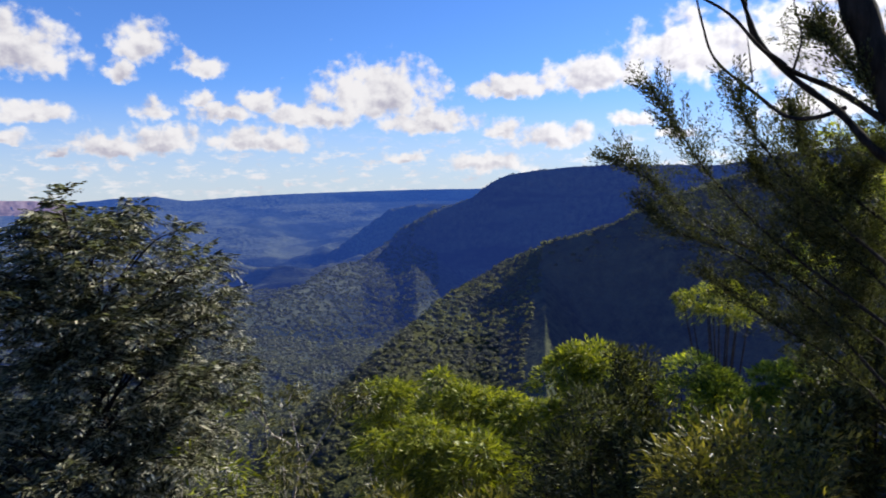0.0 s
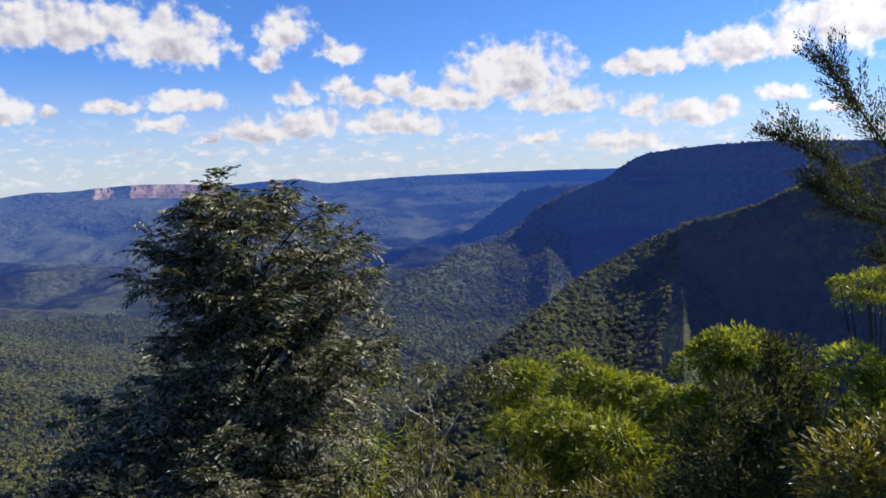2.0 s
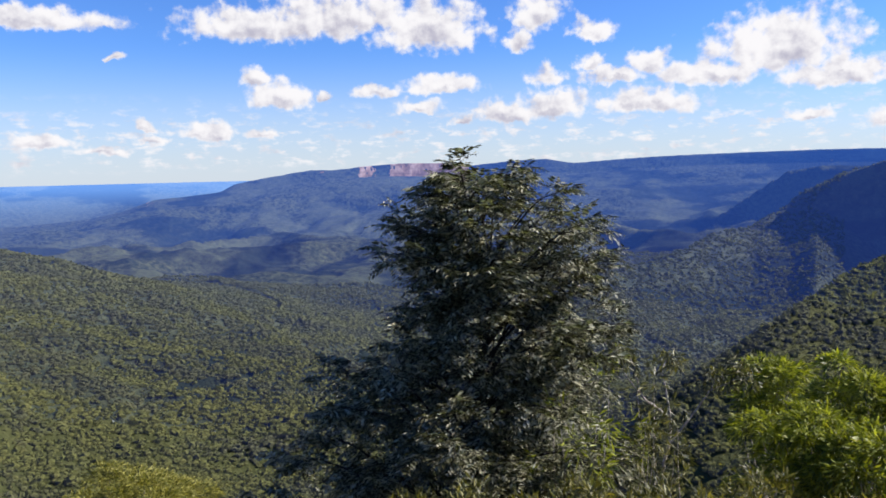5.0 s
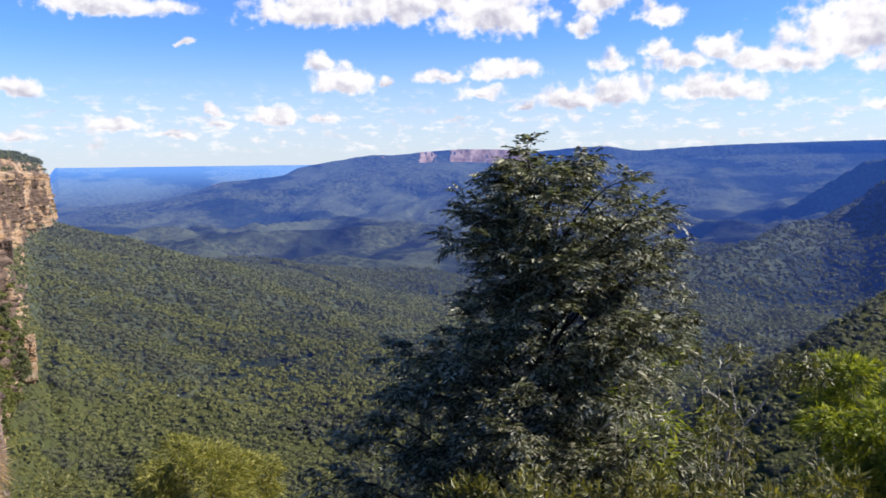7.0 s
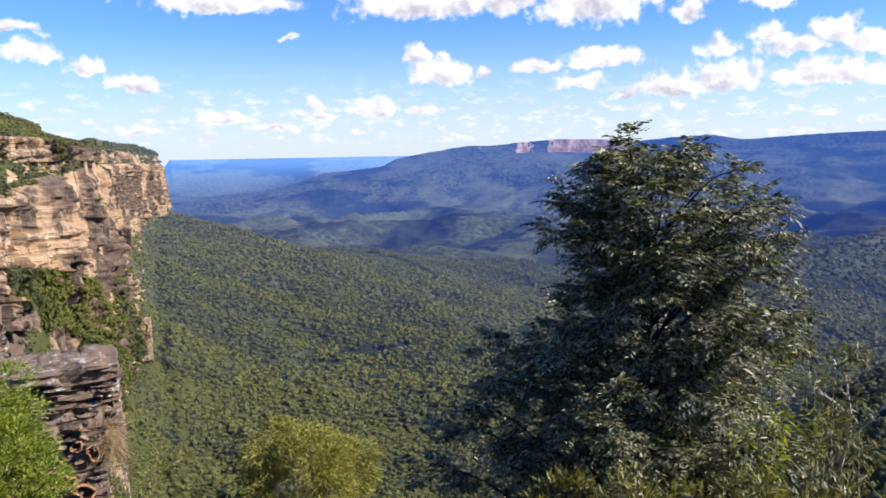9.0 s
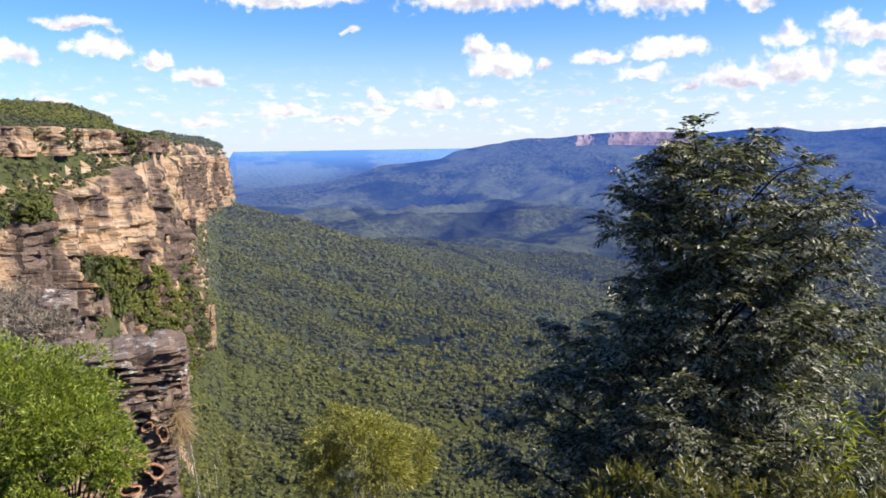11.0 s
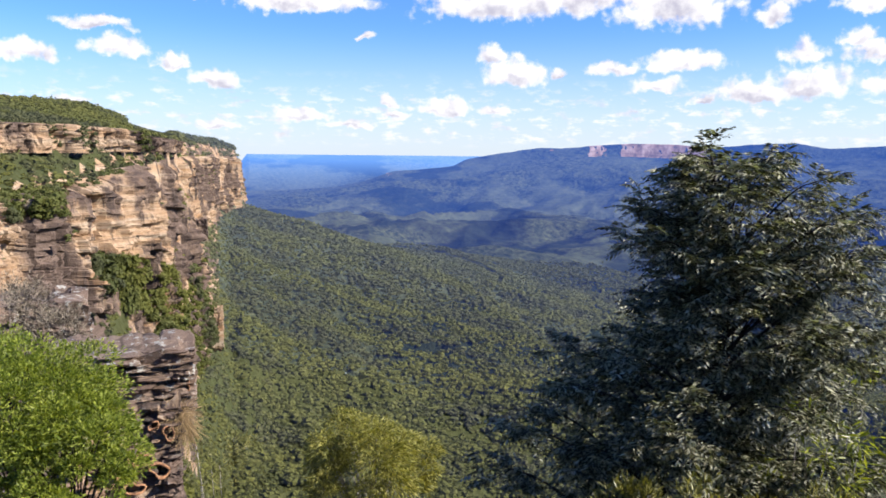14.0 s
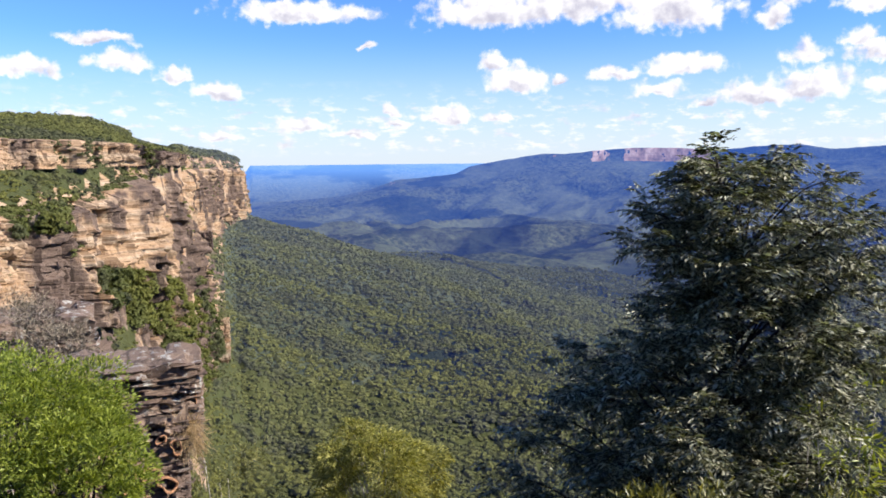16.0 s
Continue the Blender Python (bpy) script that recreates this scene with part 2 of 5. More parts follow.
def sandstone(name, warm=1.0, size=1.0, lichen=0.0, tone=1.0):
    """Weathered bedded sandstone: fresh orange and cream faces, grey iron-stained skins, dark water streaks and thin bed joints."""
    m, N = material(name)
    p = N.vmath("SCALE", place(N), scale=1.0 / size)
    big = N.noise(N.vmath("MULTIPLY", p, (1, 1, 0.7)), 0.045, 4, 0.55)
    streak = N.noise(N.vmath("MULTIPLY", p, (1, 1, 0.10)), 0.22, 5, 0.65)
    beds = N.noise(N.vmath("MULTIPLY", p, (0.06, 0.06, 1)), 0.55, 5, 0.7)
    grain = N.noise(p, 2.5, 5, 0.7)
    fresh = N.ramp(beds, (0.3, (0.56, 0.31, 0.15)), (0.5, (0.73, 0.50, 0.32)), (0.7, (0.83, 0.68, 0.51)))
    worn = N.ramp(N.math("ADD", N.math("MULTIPLY", beds, 0.5), N.math("MULTIPLY", grain, 0.5)), (0.35, (0.10, 0.073, 0.062)), (0.5, (0.225, 0.160, 0.130)), (0.68, (0.40, 0.295, 0.24)))
    f = N.step(N.math("ADD", N.math("MULTIPLY", big, 0.95), N.math("MULTIPLY", streak, 0.35)), 0.605, 0.70)
    c = N.mix(N.math("MULTIPLY", f, warm), worn, fresh)
    c = N.mix(N.step(streak, 0.46, 0.35, 0.0, 0.7), c, (0.07, 0.055, 0.05))
    joint = N.noise(N.vmath("MULTIPLY", p, (0.03, 0.03, 1)), 0.9, 2, 0.5)
    c = N.mix(N.step(N.math("ABSOLUTE", N.math("SUBTRACT", joint, 0.5)), 0.016, 0.004, 0.0, 0.6), c, (0.06, 0.045, 0.04))
    if lichen:
        spots = N.noise(p, 0.5, 7, 0.75)
        c = N.mix(N.step(spots, 0.555, 0.60, 0.0, lichen), c, (0.62, 0.61, 0.57))
    c = N.mix(1.0, c, (tone, tone, tone), "MULTIPLY")
    relief = N.math("ADD", N.math("MULTIPLY", beds, 0.7), N.math("MULTIPLY", grain, 0.3))
    finish(N, c, 0.92, relief, 0.9, 0.8 * size, spec=0.1)
    return m


def bark(name, dark, pale):
    m, N = material(name)
    p = place(N)
    n = N.noise(N.vmath("MULTIPLY", p, (1, 1, 0.2)), 30.0, 5, 0.7)
    finish(N, N.ramp(n, (0.35, dark), (0.7, pale)), 0.95, n, 0.8, 0.01, spec=0.05)
    return m


def leaf(name, dark, mid, pale, rough=0.45, spec=0.5, trans=None, leafy=0.3):
    m, N = material(name)
    p = place(N)
    tone = N.math("ADD", N.math("MULTIPLY", island(N), 0.6), N.math("MULTIPLY", N.noise(p, 3.0, 3, 0.6), 0.45))
    c = N.ramp(tone, (0.2, dark), (0.5, mid), (0.78, pale))
    finish(N, c, rough, spec=spec, through_light=N.mix(1.0, c, trans, "MULTIPLY") if trans else None, leafy=leafy)
    return m


M_FLOOR, M_FAR, M_FAR_ROCK, M_SOIL = forest_floor(), far_forest(), far_rock(), soil()
# distant=True puts the blue haze glow on these crowns
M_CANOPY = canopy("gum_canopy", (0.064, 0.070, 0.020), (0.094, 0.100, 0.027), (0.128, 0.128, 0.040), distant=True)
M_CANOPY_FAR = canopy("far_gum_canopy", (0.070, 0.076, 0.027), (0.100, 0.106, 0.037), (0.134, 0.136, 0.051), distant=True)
M_CLIFF = sandstone("cliff_sandstone", 0.9, 2.6, tone=0.43)
M_LEDGE = sandstone("ledge_sandstone", 0.12, 0.14, 0.9, 0.5)
M_HEATH = canopy("heath", (0.036, 0.043, 0.015), (0.078, 0.090, 0.031), (0.145, 0.148, 0.062), 1.6)
M_BARK_DARK = bark("dark_bark", (0.012, 0.010, 0.009), (0.05, 0.042, 0.036))
M_BARK_PALE = bark("pale_bark", (0.16, 0.14, 0.12), (0.50, 0.46, 0.41))
# the pale leaf tone stands in for glints on the glossy leaves
M_LEAF_DARK = leaf("glossy_dark_leaf", (0.016, 0.015, 0.007), (0.046, 0.045, 0.019), (0.36, 0.35, 0.26), 0.5, 0.15, (1.3, 1.5, 0.5), 0.16)
M_LEAF_LIME = leaf("lime_leaf", (0.038, 0.051, 0.006), (0.126, 0.152, 0.015), (0.27, 0.295, 0.050), 0.45, 0.3, (1.7, 1.65, 0.4), 0.38)
M_LEAF_GREEN = leaf("green_leaf", (0.040, 0.060, 0.009), (0.130, 0.164, 0.024), (0.28, 0.315, 0.065), 0.45, 0.3, (1.8, 1.75, 0.45), 0.48)
M_LEAF_OLIVE = leaf("olive_leaf", (0.028, 0.031, 0.007), (0.070, 0.073, 0.017), (0.19, 0.178, 0.055), 0.45, 0.4, (1.6, 1.5, 0.4), 0.33)
M_LEAF_GOLD = leaf("gold_leaf", (0.05, 0.054, 0.010), (0.15, 0.150, 0.028), (0.33, 0.31, 0.09), 0.5, 0.35, (1.6, 1.5, 0.4), 0.4)
M_LEAF_SAPLING = leaf("sapling_leaf", (0.018, 0.021, 0.008), (0.05, 0.052, 0.018), (0.17, 0.16, 0.06), 0.45, 0.45, (1.6, 1.6, 0.4), 0.25)
M_LEAF_TEA = leaf("tea_tree_leaf", (0.015, 0.016, 0.007), (0.042, 0.046, 0.018), (0.11, 0.112, 0.048), 0.6, 0.12, (1.3, 1.4, 0.4), 0.25)
M_HEATH_DRY = leaf("dry_heath_leaf", (0.05, 0.04, 0.03), (0.14, 0.115, 0.085), (0.27, 0.23, 0.18), 0.7, 0.2, (1.2, 1.1, 0.8), 0.2)
M_GRASS = leaf("dry_grass", (0.14, 0.10, 0.05), (0.30, 0.21, 0.11), (0.45, 0.34, 0.20), 0.7, 0.2, (1.2, 1.1, 0.8))
M_IRON = sandstone("ironstone", 0.5, 0.10, 0.25, 0.55)
M_RUST = bark("rust_ironstone", (0.10, 0.055, 0.035), (0.38, 0.20, 0.11))
# shade inside the hollows is put into this darker rock colour
M_PIT = bark("shadowed_pit_rock", (0.05, 0.035, 0.028), (0.16, 0.10, 0.07))

# ---- the land ----
def lattice(i):
    """Random numbers 0..1 for rows of whole numbers."""
    i = i.astype(np.int64)
    h = (i[..., 0] * 374761393 + i[..., 1] * 668265263 + i[..., 2] * 2147483647) & 0xFFFFFFFF
    h = ((h ^ (h >> 13)) * 1274126177) & 0xFFFFFFFF
    h = ((h ^ (h >> 16)) * 2246822519) & 0xFFFFFFFF
    return ((h ^ (h >> 15)) & 0xFFFFFF) / float(0xFFFFFF)


def value_noise(p):
    i = np.floor(p)
    f = p - i
    f = f * f * (3 - 2 * f)
    total = 0
    for c in ((0, 0, 0), (1, 0, 0), (0, 1, 0), (1, 1, 0), (0, 0, 1), (1, 0, 1), (0, 1, 1), (1, 1, 1)):
        w = np.prod([f[..., k] if c[k] else 1 - f[..., k] for k in range(3)], axis=0)
        total = total + w * lattice(i + np.array(c))
    return total


def fbm(p, octaves=4, gain=0.5):
    total, amp, norm = 0, 1.0, 0.0
    for k in range(octaves):
        total = total + amp * value_noise(p * 2.0**k + 17.3 * k)
        norm += amp
        amp *= gain
    return total / norm


# The land is laid out by azimuth to fit the camera's view, on a short scale of distance, then drawn out from the
# lookout to rough distances.
SHORT = (0, 60, 300, 1000, 1720, 2700, 3560, 4250, 4930)
STRETCHED = (0, 60, 600, 2000, 2900, 3700, 4300, 4650, 4960)


def sight_stretch(v):
    """Points of the short plan drawn out along the same lines of sight to rough distances, so the view stays."""
    v = np.asarray(v, float)
    r = np.linalg.norm(v[..., :2], axis=-1)
    k = np.where(r > 1, np.interp(r, SHORT, STRETCHED) / np.maximum(r, 1), 1.0)[..., None]
    eye = np.array([0, 0, 1.6])
    return eye + (v - eye) * k


# Each row: azimuth, then distance and height of seven knots from the near slope on: valley floor on the right, cliff foot, brow and terraces on the left.
LAND_VALLEY = [
    (-60, 150, -60, 500, -60, 900, 60, 950, 70, 1100, 90, 1500, 110, 1800, 170),
    (-32, 150, -75, 330, -170, 700, -180, 900, -170, 1300, -150, 1500, -120, 1750, -60),
    (-24, 150, -78, 330, -190, 700, -190, 900, -190, 1300, -190, 1500, -190, 1750, -192),
    (30, 150, -80, 330, -190, 700, -190, 900, -190, 1300, -190, 1500, -194, 1750, -196),
    (56.7, 150, -80, 340, -188, 700, -130, 900, -90, 1200, -140, 1700, -190, 2300, -190),
]
LAND_CLIFF = [
    (60.0, 150, -80, 350, -172, 945, -60, 965, -66, 1100, -112, 1500, -170, 2000, -180),
    (60.5, 150, -80, 350, -170, 930, -60, 945, -9, 960, -6, 980, 0, 1050, 6),
    (62.0, 150, -80, 350, -158, 790, -57, 806, -4, 840, 1, 852, 7, 1000, 16),
    (64.0, 150, -80, 330, -140, 600, -58, 612, -4, 650, 0, 660, 6, 1000, 20),
    (64.4, 150, -78, 300, -125, 388, -110, 402, -3, 425, 1, 432, 6, 1000, 23),
    (65.5, 150, -76, 260, -98, 330, -80, 342, -4, 362, 1, 368, 7, 900, 22),
]
LAND_LEFT = [
    (68.0, 150, -76, 235, -92, 290, -56, 300, -10, 330, 2, 336, 9, 450, 20),
    (70.3, 150, -78, 215, -88, 262, -48, 272, -11, 310, 2, 316, 10, 440, 26),
    (73.2, 150, -80, 195, -82, 230, -43, 240, -11, 285, 2, 291, 10, 430, 27),
    (76.2, 140, -72, 175, -72, 208, -33, 218, -12, 265, 2, 271, 10, 420, 27),
    (90.0, 90, -60, 120, -55, 150, -26, 158, -10, 200, 4, 206, 12, 380, 28),
]
# the far ranges: azimuth, height of the slope foot at 2700 m, height of the cliff foot, height of the skyline, distance of the skyline
FAR_RANGES = [
    (-12, -142, 5, 60, 3560), (-3.4, -147, 8, 62, 3560), (1.8, -150, 10, 65, 3560), (6, -152, 9, 63, 3560), (9.3, -154, 8, 60, 3560),
    (13, -154, 4, 54, 3540), (15.8, -154, -2, 45, 3520), (18.6, -154, -14, 34, 3500), (20.6, -152, -6, 56, 3480), (23.3, -152, -12, 50, 3470),
    (26, -152, -14, 34, 3460), (28.5, -152, -12, 48, 3460), (31.7, -154, -8, 51, 3460), (33.8, -156, -6, 42, 3460), (36.5, -160, -14, 26, 3450),
    (38.2, -162, -22, 28, 3450), (41, -167, -42, 2, 3440), (43.6, -172, -58, -26, 3440), (44.7, -174, -66, -60, 3440), (47.2, -178, -86, -75, 3440), (49.1, -180, -98, -84, 3440), (50.1, -182, -112, -104, 3440),
    (51.1, -186, -132, -126, 3440), (53.4, -194, -160, -156, 3440), (57, -202, -178, -170, 3440), (61, -204, -182, -175, 3440),
]
LAND = LAND_VALLEY[1:] + LAND_CLIFF + LAND_LEFT
AZ = np.array([row[0] for row in LAND], float)
KNOTS = np.array([row[1:15] for row in LAND], float).reshape(-1, 7, 2)
KNOTS[AZ > 60.2, 2:4, 0] += 22        # the soil stands back from the rock walls
KNOTS[AZ > 60.2, 4:6, 0] += 12
KNOTS[AZ > 60.2, 6, 1] -= 1.5
FAR = np.array(FAR_RANGES, float)
# Crests, as rows of azimuth, height angle and distance.
SPUR_NEAR = ((34.0, -17.0, 560), (36.9, -14.6, 620), (40.4, -12.1, 690), (44.7, -9.6, 770), (48.7, -7.5, 840), (51.6, -6.6, 875), (54.4, -5.7, 905), (57.4, -4.8, 930), (60.2, -3.9, 945), (61.0, -3.9, 945))
SPUR_BEHIND = ((30.0, -14.0, 900), (33.6, -11.8, 950), (35.4, -10.8, 1000), (38.4, -9.75, 1060), (42.6, -8.45, 1100), (48.2, -7.6, 1150), (56, -6.4, 1200))
TABLELAND = ((-36, 3.2, 1720), (-25, 2.85, 1720), (-20, 2.1, 1720), (-15.6, 2.3, 1720), (-12.8, 2.4, 1720), (-9.1, 2.3, 1720), (-6.7, 2.1, 1720), (-4.9, 1.85, 1720), (-4.0, 1.5, 1720), (-3.1, 0.95, 1720),
             (-2.3, 0.3, 1720), (-0.6, -0.5, 1720), (0.6, -0.97, 1715), (3.6, -2.55, 1660), (6.2, -4.0, 1520), (8.4, -4.75, 1370), (10.5, -5.7, 1240), (13.1, -6.7, 1120), (15.6, -7.5, 1030), (20, -9.6, 900))
LOWER_SPUR = ((-36, 2.0, 640), (-25, 1.6, 640), (-20.9, 1.1, 640), (-16.4, -0.25, 640), (-12.4, -2.2, 640), (-9.9, -2.85, 640), (-8.4, -3.15, 640), (-6.4, -3.85, 640), (-4.7, -4.5, 640),
              (-2.2, -5.95, 610), (-0.1, -7.2, 570), (2.0, -8.7, 525), (3.3, -9.6, 500), (4.7, -10.8, 475), (8, -13.4, 440), (14, -17.5, 400))
SHADED_FLANK = ((-8, -0.3, 2450), (1.9, 0.0, 2450), (4.0, -0.35, 2450), (6.2, -1.8, 2400), (8.6, -3.5, 2300), (10.5, -5.6, 2200), (13, -8.0, 2150))
FAR_RIB_LONG = ((42.3, -1.5, 3250), (45.6, -2.4, 3050), (48.8, -2.95, 2850), (51.6, -3.5, 2700), (54.6, -3.95, 2600), (57.5, -4.2, 2500), (60, -4.3, 2450))
FAR_KNOLL = ((26, -8.5, 1750), (29, -7.3, 1750), (31.4, -7.15, 1750), (34.0, -7.3, 1750), (36.5, -7.15, 1750), (39.1, -7.55, 1740), (41.2, -8.1, 1720), (43.4, -9.3, 1700), (45, -11, 1680))


def outline(az):
    """Distances and heights of the land's section along azimuths az: two arrays, knots last."""
    k = np.stack([np.stack([np.interp(az, AZ, KNOTS[:, j, c]) for c in (0, 1)], -1) for j in range(7)], -2)
    r, z = k[..., 0], k[..., 1]
    foot, cliff, top, dist = (np.interp(az, FAR[:, 0], FAR[:, c]) for c in (1, 2, 3, 4))
    high = np.interp(az, (-33, -25, 59.9, 60.5), (1.0, 0.0, 0.0, 1.0))      # plateaus that hide the ranges
    last = z[..., 6]
    mid_r, mid_z = np.maximum(r[..., 6] + 250, 2050), np.minimum(last, -188) * (1 - high) + (last - 4) * high
    keep = lambda far, near: far * (1 - high) + near * high
    zero = np.zeros_like(az)
    first = (zero, zero + 3.0, zero + 6.5, zero + 9.5, zero + 16, zero + 40)
    first_z = (zero, zero - 0.3, zero - 2.6, zero - 4.6, zero - 11.0, zero - 30)
    back = np.interp(az, (44, 50), (-120, -82))
    # concave slopes under the far cliffs
    R = np.stack([*first, *np.moveaxis(r, -1, 0), mid_r, zero + 2700, dist - 330, dist - 70, dist, dist + 300, zero + 4250, zero + 4930], -1)
    Z = np.stack([*first_z, *np.moveaxis(z, -1, 0), mid_z, keep(foot, last - 8), keep(foot + 0.52 * (cliff - foot), last - 9), keep(cliff, last - 10), keep(top, last - 10),
                  keep(np.minimum(top - 20, -140), last - 12), keep(back, last - 14), keep(zero - 20, last - 16)], -1)
    return R, Z


def section(az, r):
    """Heights along matching flat arrays of azimuth and distance."""
    R, Z = outline(az)
    out = np.zeros_like(r)
    for j in range(R.shape[-1] - 1):
        a, b = R[..., j], R[..., j + 1]
        t = (r - a) / np.maximum(b - a, 1e-6)
        out = np.where((r >= a) & (r <= b + 1e-9), Z[..., j] + t * (Z[..., j + 1] - Z[..., j]), out)
    return out


def crest_of(az, rows):
    a, e, d = np.array(rows, float).T
    d = np.interp(az, a, d)
    return d, 1.6 + d * np.tan(np.radians(np.interp(az, a, e)))


def ridge(az, r, rows, near, far, shoulder=0.0, edge=1.6):
    """A ridge along a crest: its fall to the near and to the far side. It ends beyond its rows. shoulder rounds the top."""
    d, top = crest_of(az, rows)
    off = r - d
    z = top - np.where(off < 0, -near * off, far * off)
    z = np.where(np.abs(off) < shoulder, top - 0.5 * np.where(off < 0, near, far) * off**2 / max(shoulder, 1e-6), z + np.where(off < 0, near, far) * shoulder * 0.5) if shoulder else z
    out = np.maximum(rows[0][0] - az, az - rows[-1][0])
    return z - np.maximum(out, 0) * np.radians(1) * r * edge


def limit(r, d, rows):
    """Azimuth at which a lit flank ends, by how far before the crest it lies."""
    return np.interp(d - r, *zip(*rows))


def walled(az, r, rows, bound, gentle, side, fore=0.93):
    """A ridge that ends in a gentle lit slope; before its other part stands a steep shaded wall with a cliff band under the rim."""
    d, top = crest_of(az, rows)
    off = d * fore - r
    edge = bound[0][1]
    flat = crest_of(np.maximum(az, edge), rows)[1]
    slope = flat - gentle * np.maximum(d - r, 0) - 0.35 * np.maximum(r - d, 0) - side * np.radians(1) * r * np.maximum(edge - az, 0)
    rim = 1.6 + (top - 1.6) * np.clip(r / d, fore, 1.0)
    wall = rim - np.where(off < 16, 4.0 * np.maximum(off, 0), 64 + 1.75 * (off - 16)) - 0.7 * np.maximum(r - d, 0)
    ragged = 0.9 * (fbm(np.stack([r * 0.02, az * 0.4, 0 * r + 21], -1), 4) - 0.5)
    b = limit(-off, 0, bound) + ragged * np.clip(off / 20, 0, 1)
    wall = wall - 3.5 * np.radians(1) * r * np.maximum(az - b, 0)
    return np.maximum(wall, slope)


def hollow(x, y, scale, seed, octaves=4):
    """0 in winding gullies, 1 on the ribs between them."""
    p = np.stack([x * scale, y * scale, 0 * x + seed], -1)
    return np.abs(fbm(p, octaves, 0.45) - 0.5) * 2


def land_height(az, r):
    """Height of the ground on the short plan, with its relief."""
    a = np.radians(az)
    x, y = -r * np.sin(a), r * np.cos(a)
    z = section(az, r)
    bend = 70 * (fbm(np.stack([x * 0.006, y * 0.006, 0 * r + 5], -1), 3) - 0.5)
    on = np.clip((60.5 - az) / 2, 0, 1)
    # the wooded spurs under the cliffs: gullies run down their near side, across the line of sight
    down = x * 0.89 + y * 0.457
    along = -x * 0.457 + y * 0.89
    gully = np.abs(fbm(np.stack([(along + bend) * 0.0075, down * 0.0022, 0 * r + 7], -1), 3, 0.5) - 0.5) * 2
    rough = hollow(x, y, 0.016, 2.0, 3)
    d, _ = crest_of(az, SPUR_NEAR)
    below = np.clip((d - r) / 120, 0, 1)
    s = ridge(az, r, SPUR_NEAR, 0.19, 0.55, 14) + below * (13 - 40 * gully + 5 * (0.4 - rough))
    z = np.where(az < 61.5, np.maximum(z, s), z)
    d, _ = crest_of(az, SPUR_BEHIND)
    s = ridge(az, r, SPUR_BEHIND, 0.25, 0.5, 14) + np.clip((d - r) / 80, 0, 1) * 14 * (0.35 - rough)
    z = np.where(az < 58, np.maximum(z, s), z)
    # rolling valley floor
    floor = np.clip((r - 250) / 150, 0, 1) * np.clip((2300 - r) / 400, 0, 1) * np.clip((58.5 - az) / 3, 0, 1)
    z = z + floor * np.where(z < -150, 1.0, 0.25) * (10 - 30 * hollow(x, y, 0.0055, 0.0))
    # the shaded tableland and the lower spur before it, with lit wooded ends
    left = np.clip((24 - az) / 3, 0, 1)
    end = walled(az, r, TABLELAND, ((0, 2.2), (16, 2.7), (46, 2.2), (80, 1.6)), 0.21, 0.6)
    end = end + 5 * (0.4 - hollow(x, y, 0.011, 4.0, 3)) * np.clip(np.abs(crest_of(az, TABLELAND)[0] - r) / 60, 0, 1)
    z = np.where(az < 24, np.maximum(z, end * left + (1 - left) * -400), z)
    end = walled(az, r, LOWER_SPUR, ((0, -7.5), (16, -7.3), (40, -6.9), (80, -6.0), (120, -5.0)), 0.34, 1.1)
    end = end + 5 * (0.4 - hollow(x, y, 0.02, 6.0, 3)) * np.clip(np.abs(crest_of(az, LOWER_SPUR)[0] - r) / 40, 0, 1)
    z = np.where(az < 18, np.maximum(z, end - 400 * np.clip((az - 14) / 4, 0, 1)), z)
    # spurs and gullies of the far ranges
    bx = x + 260 * (fbm(np.stack([x * 0.0016, y * 0.0016, 0 * r + 5], -1), 3) - 0.5)
    by = y + 260 * (fbm(np.stack([x * 0.0016, y * 0.0016, 0 * r + 8], -1), 3) - 0.5)
    on_slope = np.clip((r - 1250) / 350, 0, 1) * np.clip((3390 - r) / 300, 0, 1) * np.clip((az + 2) / 8, 0, 1) * np.clip((59.5 - az) / 3, 0.0, 1)
    z = z + on_slope * np.interp(r, (1900, 2900), (1.0, 0.75)) * (44 - 122 * hollow(bx * 0.86 + by * 0.5, by * 0.5 - bx * 0.5, 0.0030, 2.0, 5) - 26 * hollow(bx, by, 0.0085, 12.0, 4))
    z = np.where(az < 14, np.maximum(z, ridge(az, r, SHADED_FLANK, 1.05, 0.5)), z)
    far_on = np.where(az > 24, 0.0, -900.0) + 9 * (0.4 - hollow(x, y, 0.006, 9.0, 3))
    for rows, near in ((FAR_RIB_LONG, 1.3), (FAR_KNOLL, 0.7)):
        z = np.maximum(z, ridge(az, r, rows, near, 0.22) + far_on)
    z = z + 2.4 * (fbm(np.stack([x * 0.03, y * 0.03, 0 * r], -1), 3) - 0.5) * np.clip((r - 60) / 200, 0, 1)
    z = z + 0.5 * (fbm(np.stack([x * 0.4, y * 0.4, 0 * r], -1), 3) - 0.5) * np.clip(r / 8, 0, 1)
    return z


def mesh_of(name, verts, faces, mats, parent=None, smooth=True, index=None, far=False):
    verts = sight_stretch(verts) if far else verts
    me = bpy.data.meshes.new(name)
    me.from_pydata([tuple(v) for v in verts], [], faces if isinstance(faces, list) else [tuple(f) for f in faces.tolist()])
    for m in mats:
        me.materials.append(m)
    if smooth:
        me.shade_smooth()
    if index is not None:
        me.polygons.foreach_set("material_index", np.asarray(index, np.int32))
    me.update()
    ob = new(name, me)
    ob.parent = parent
    return ob


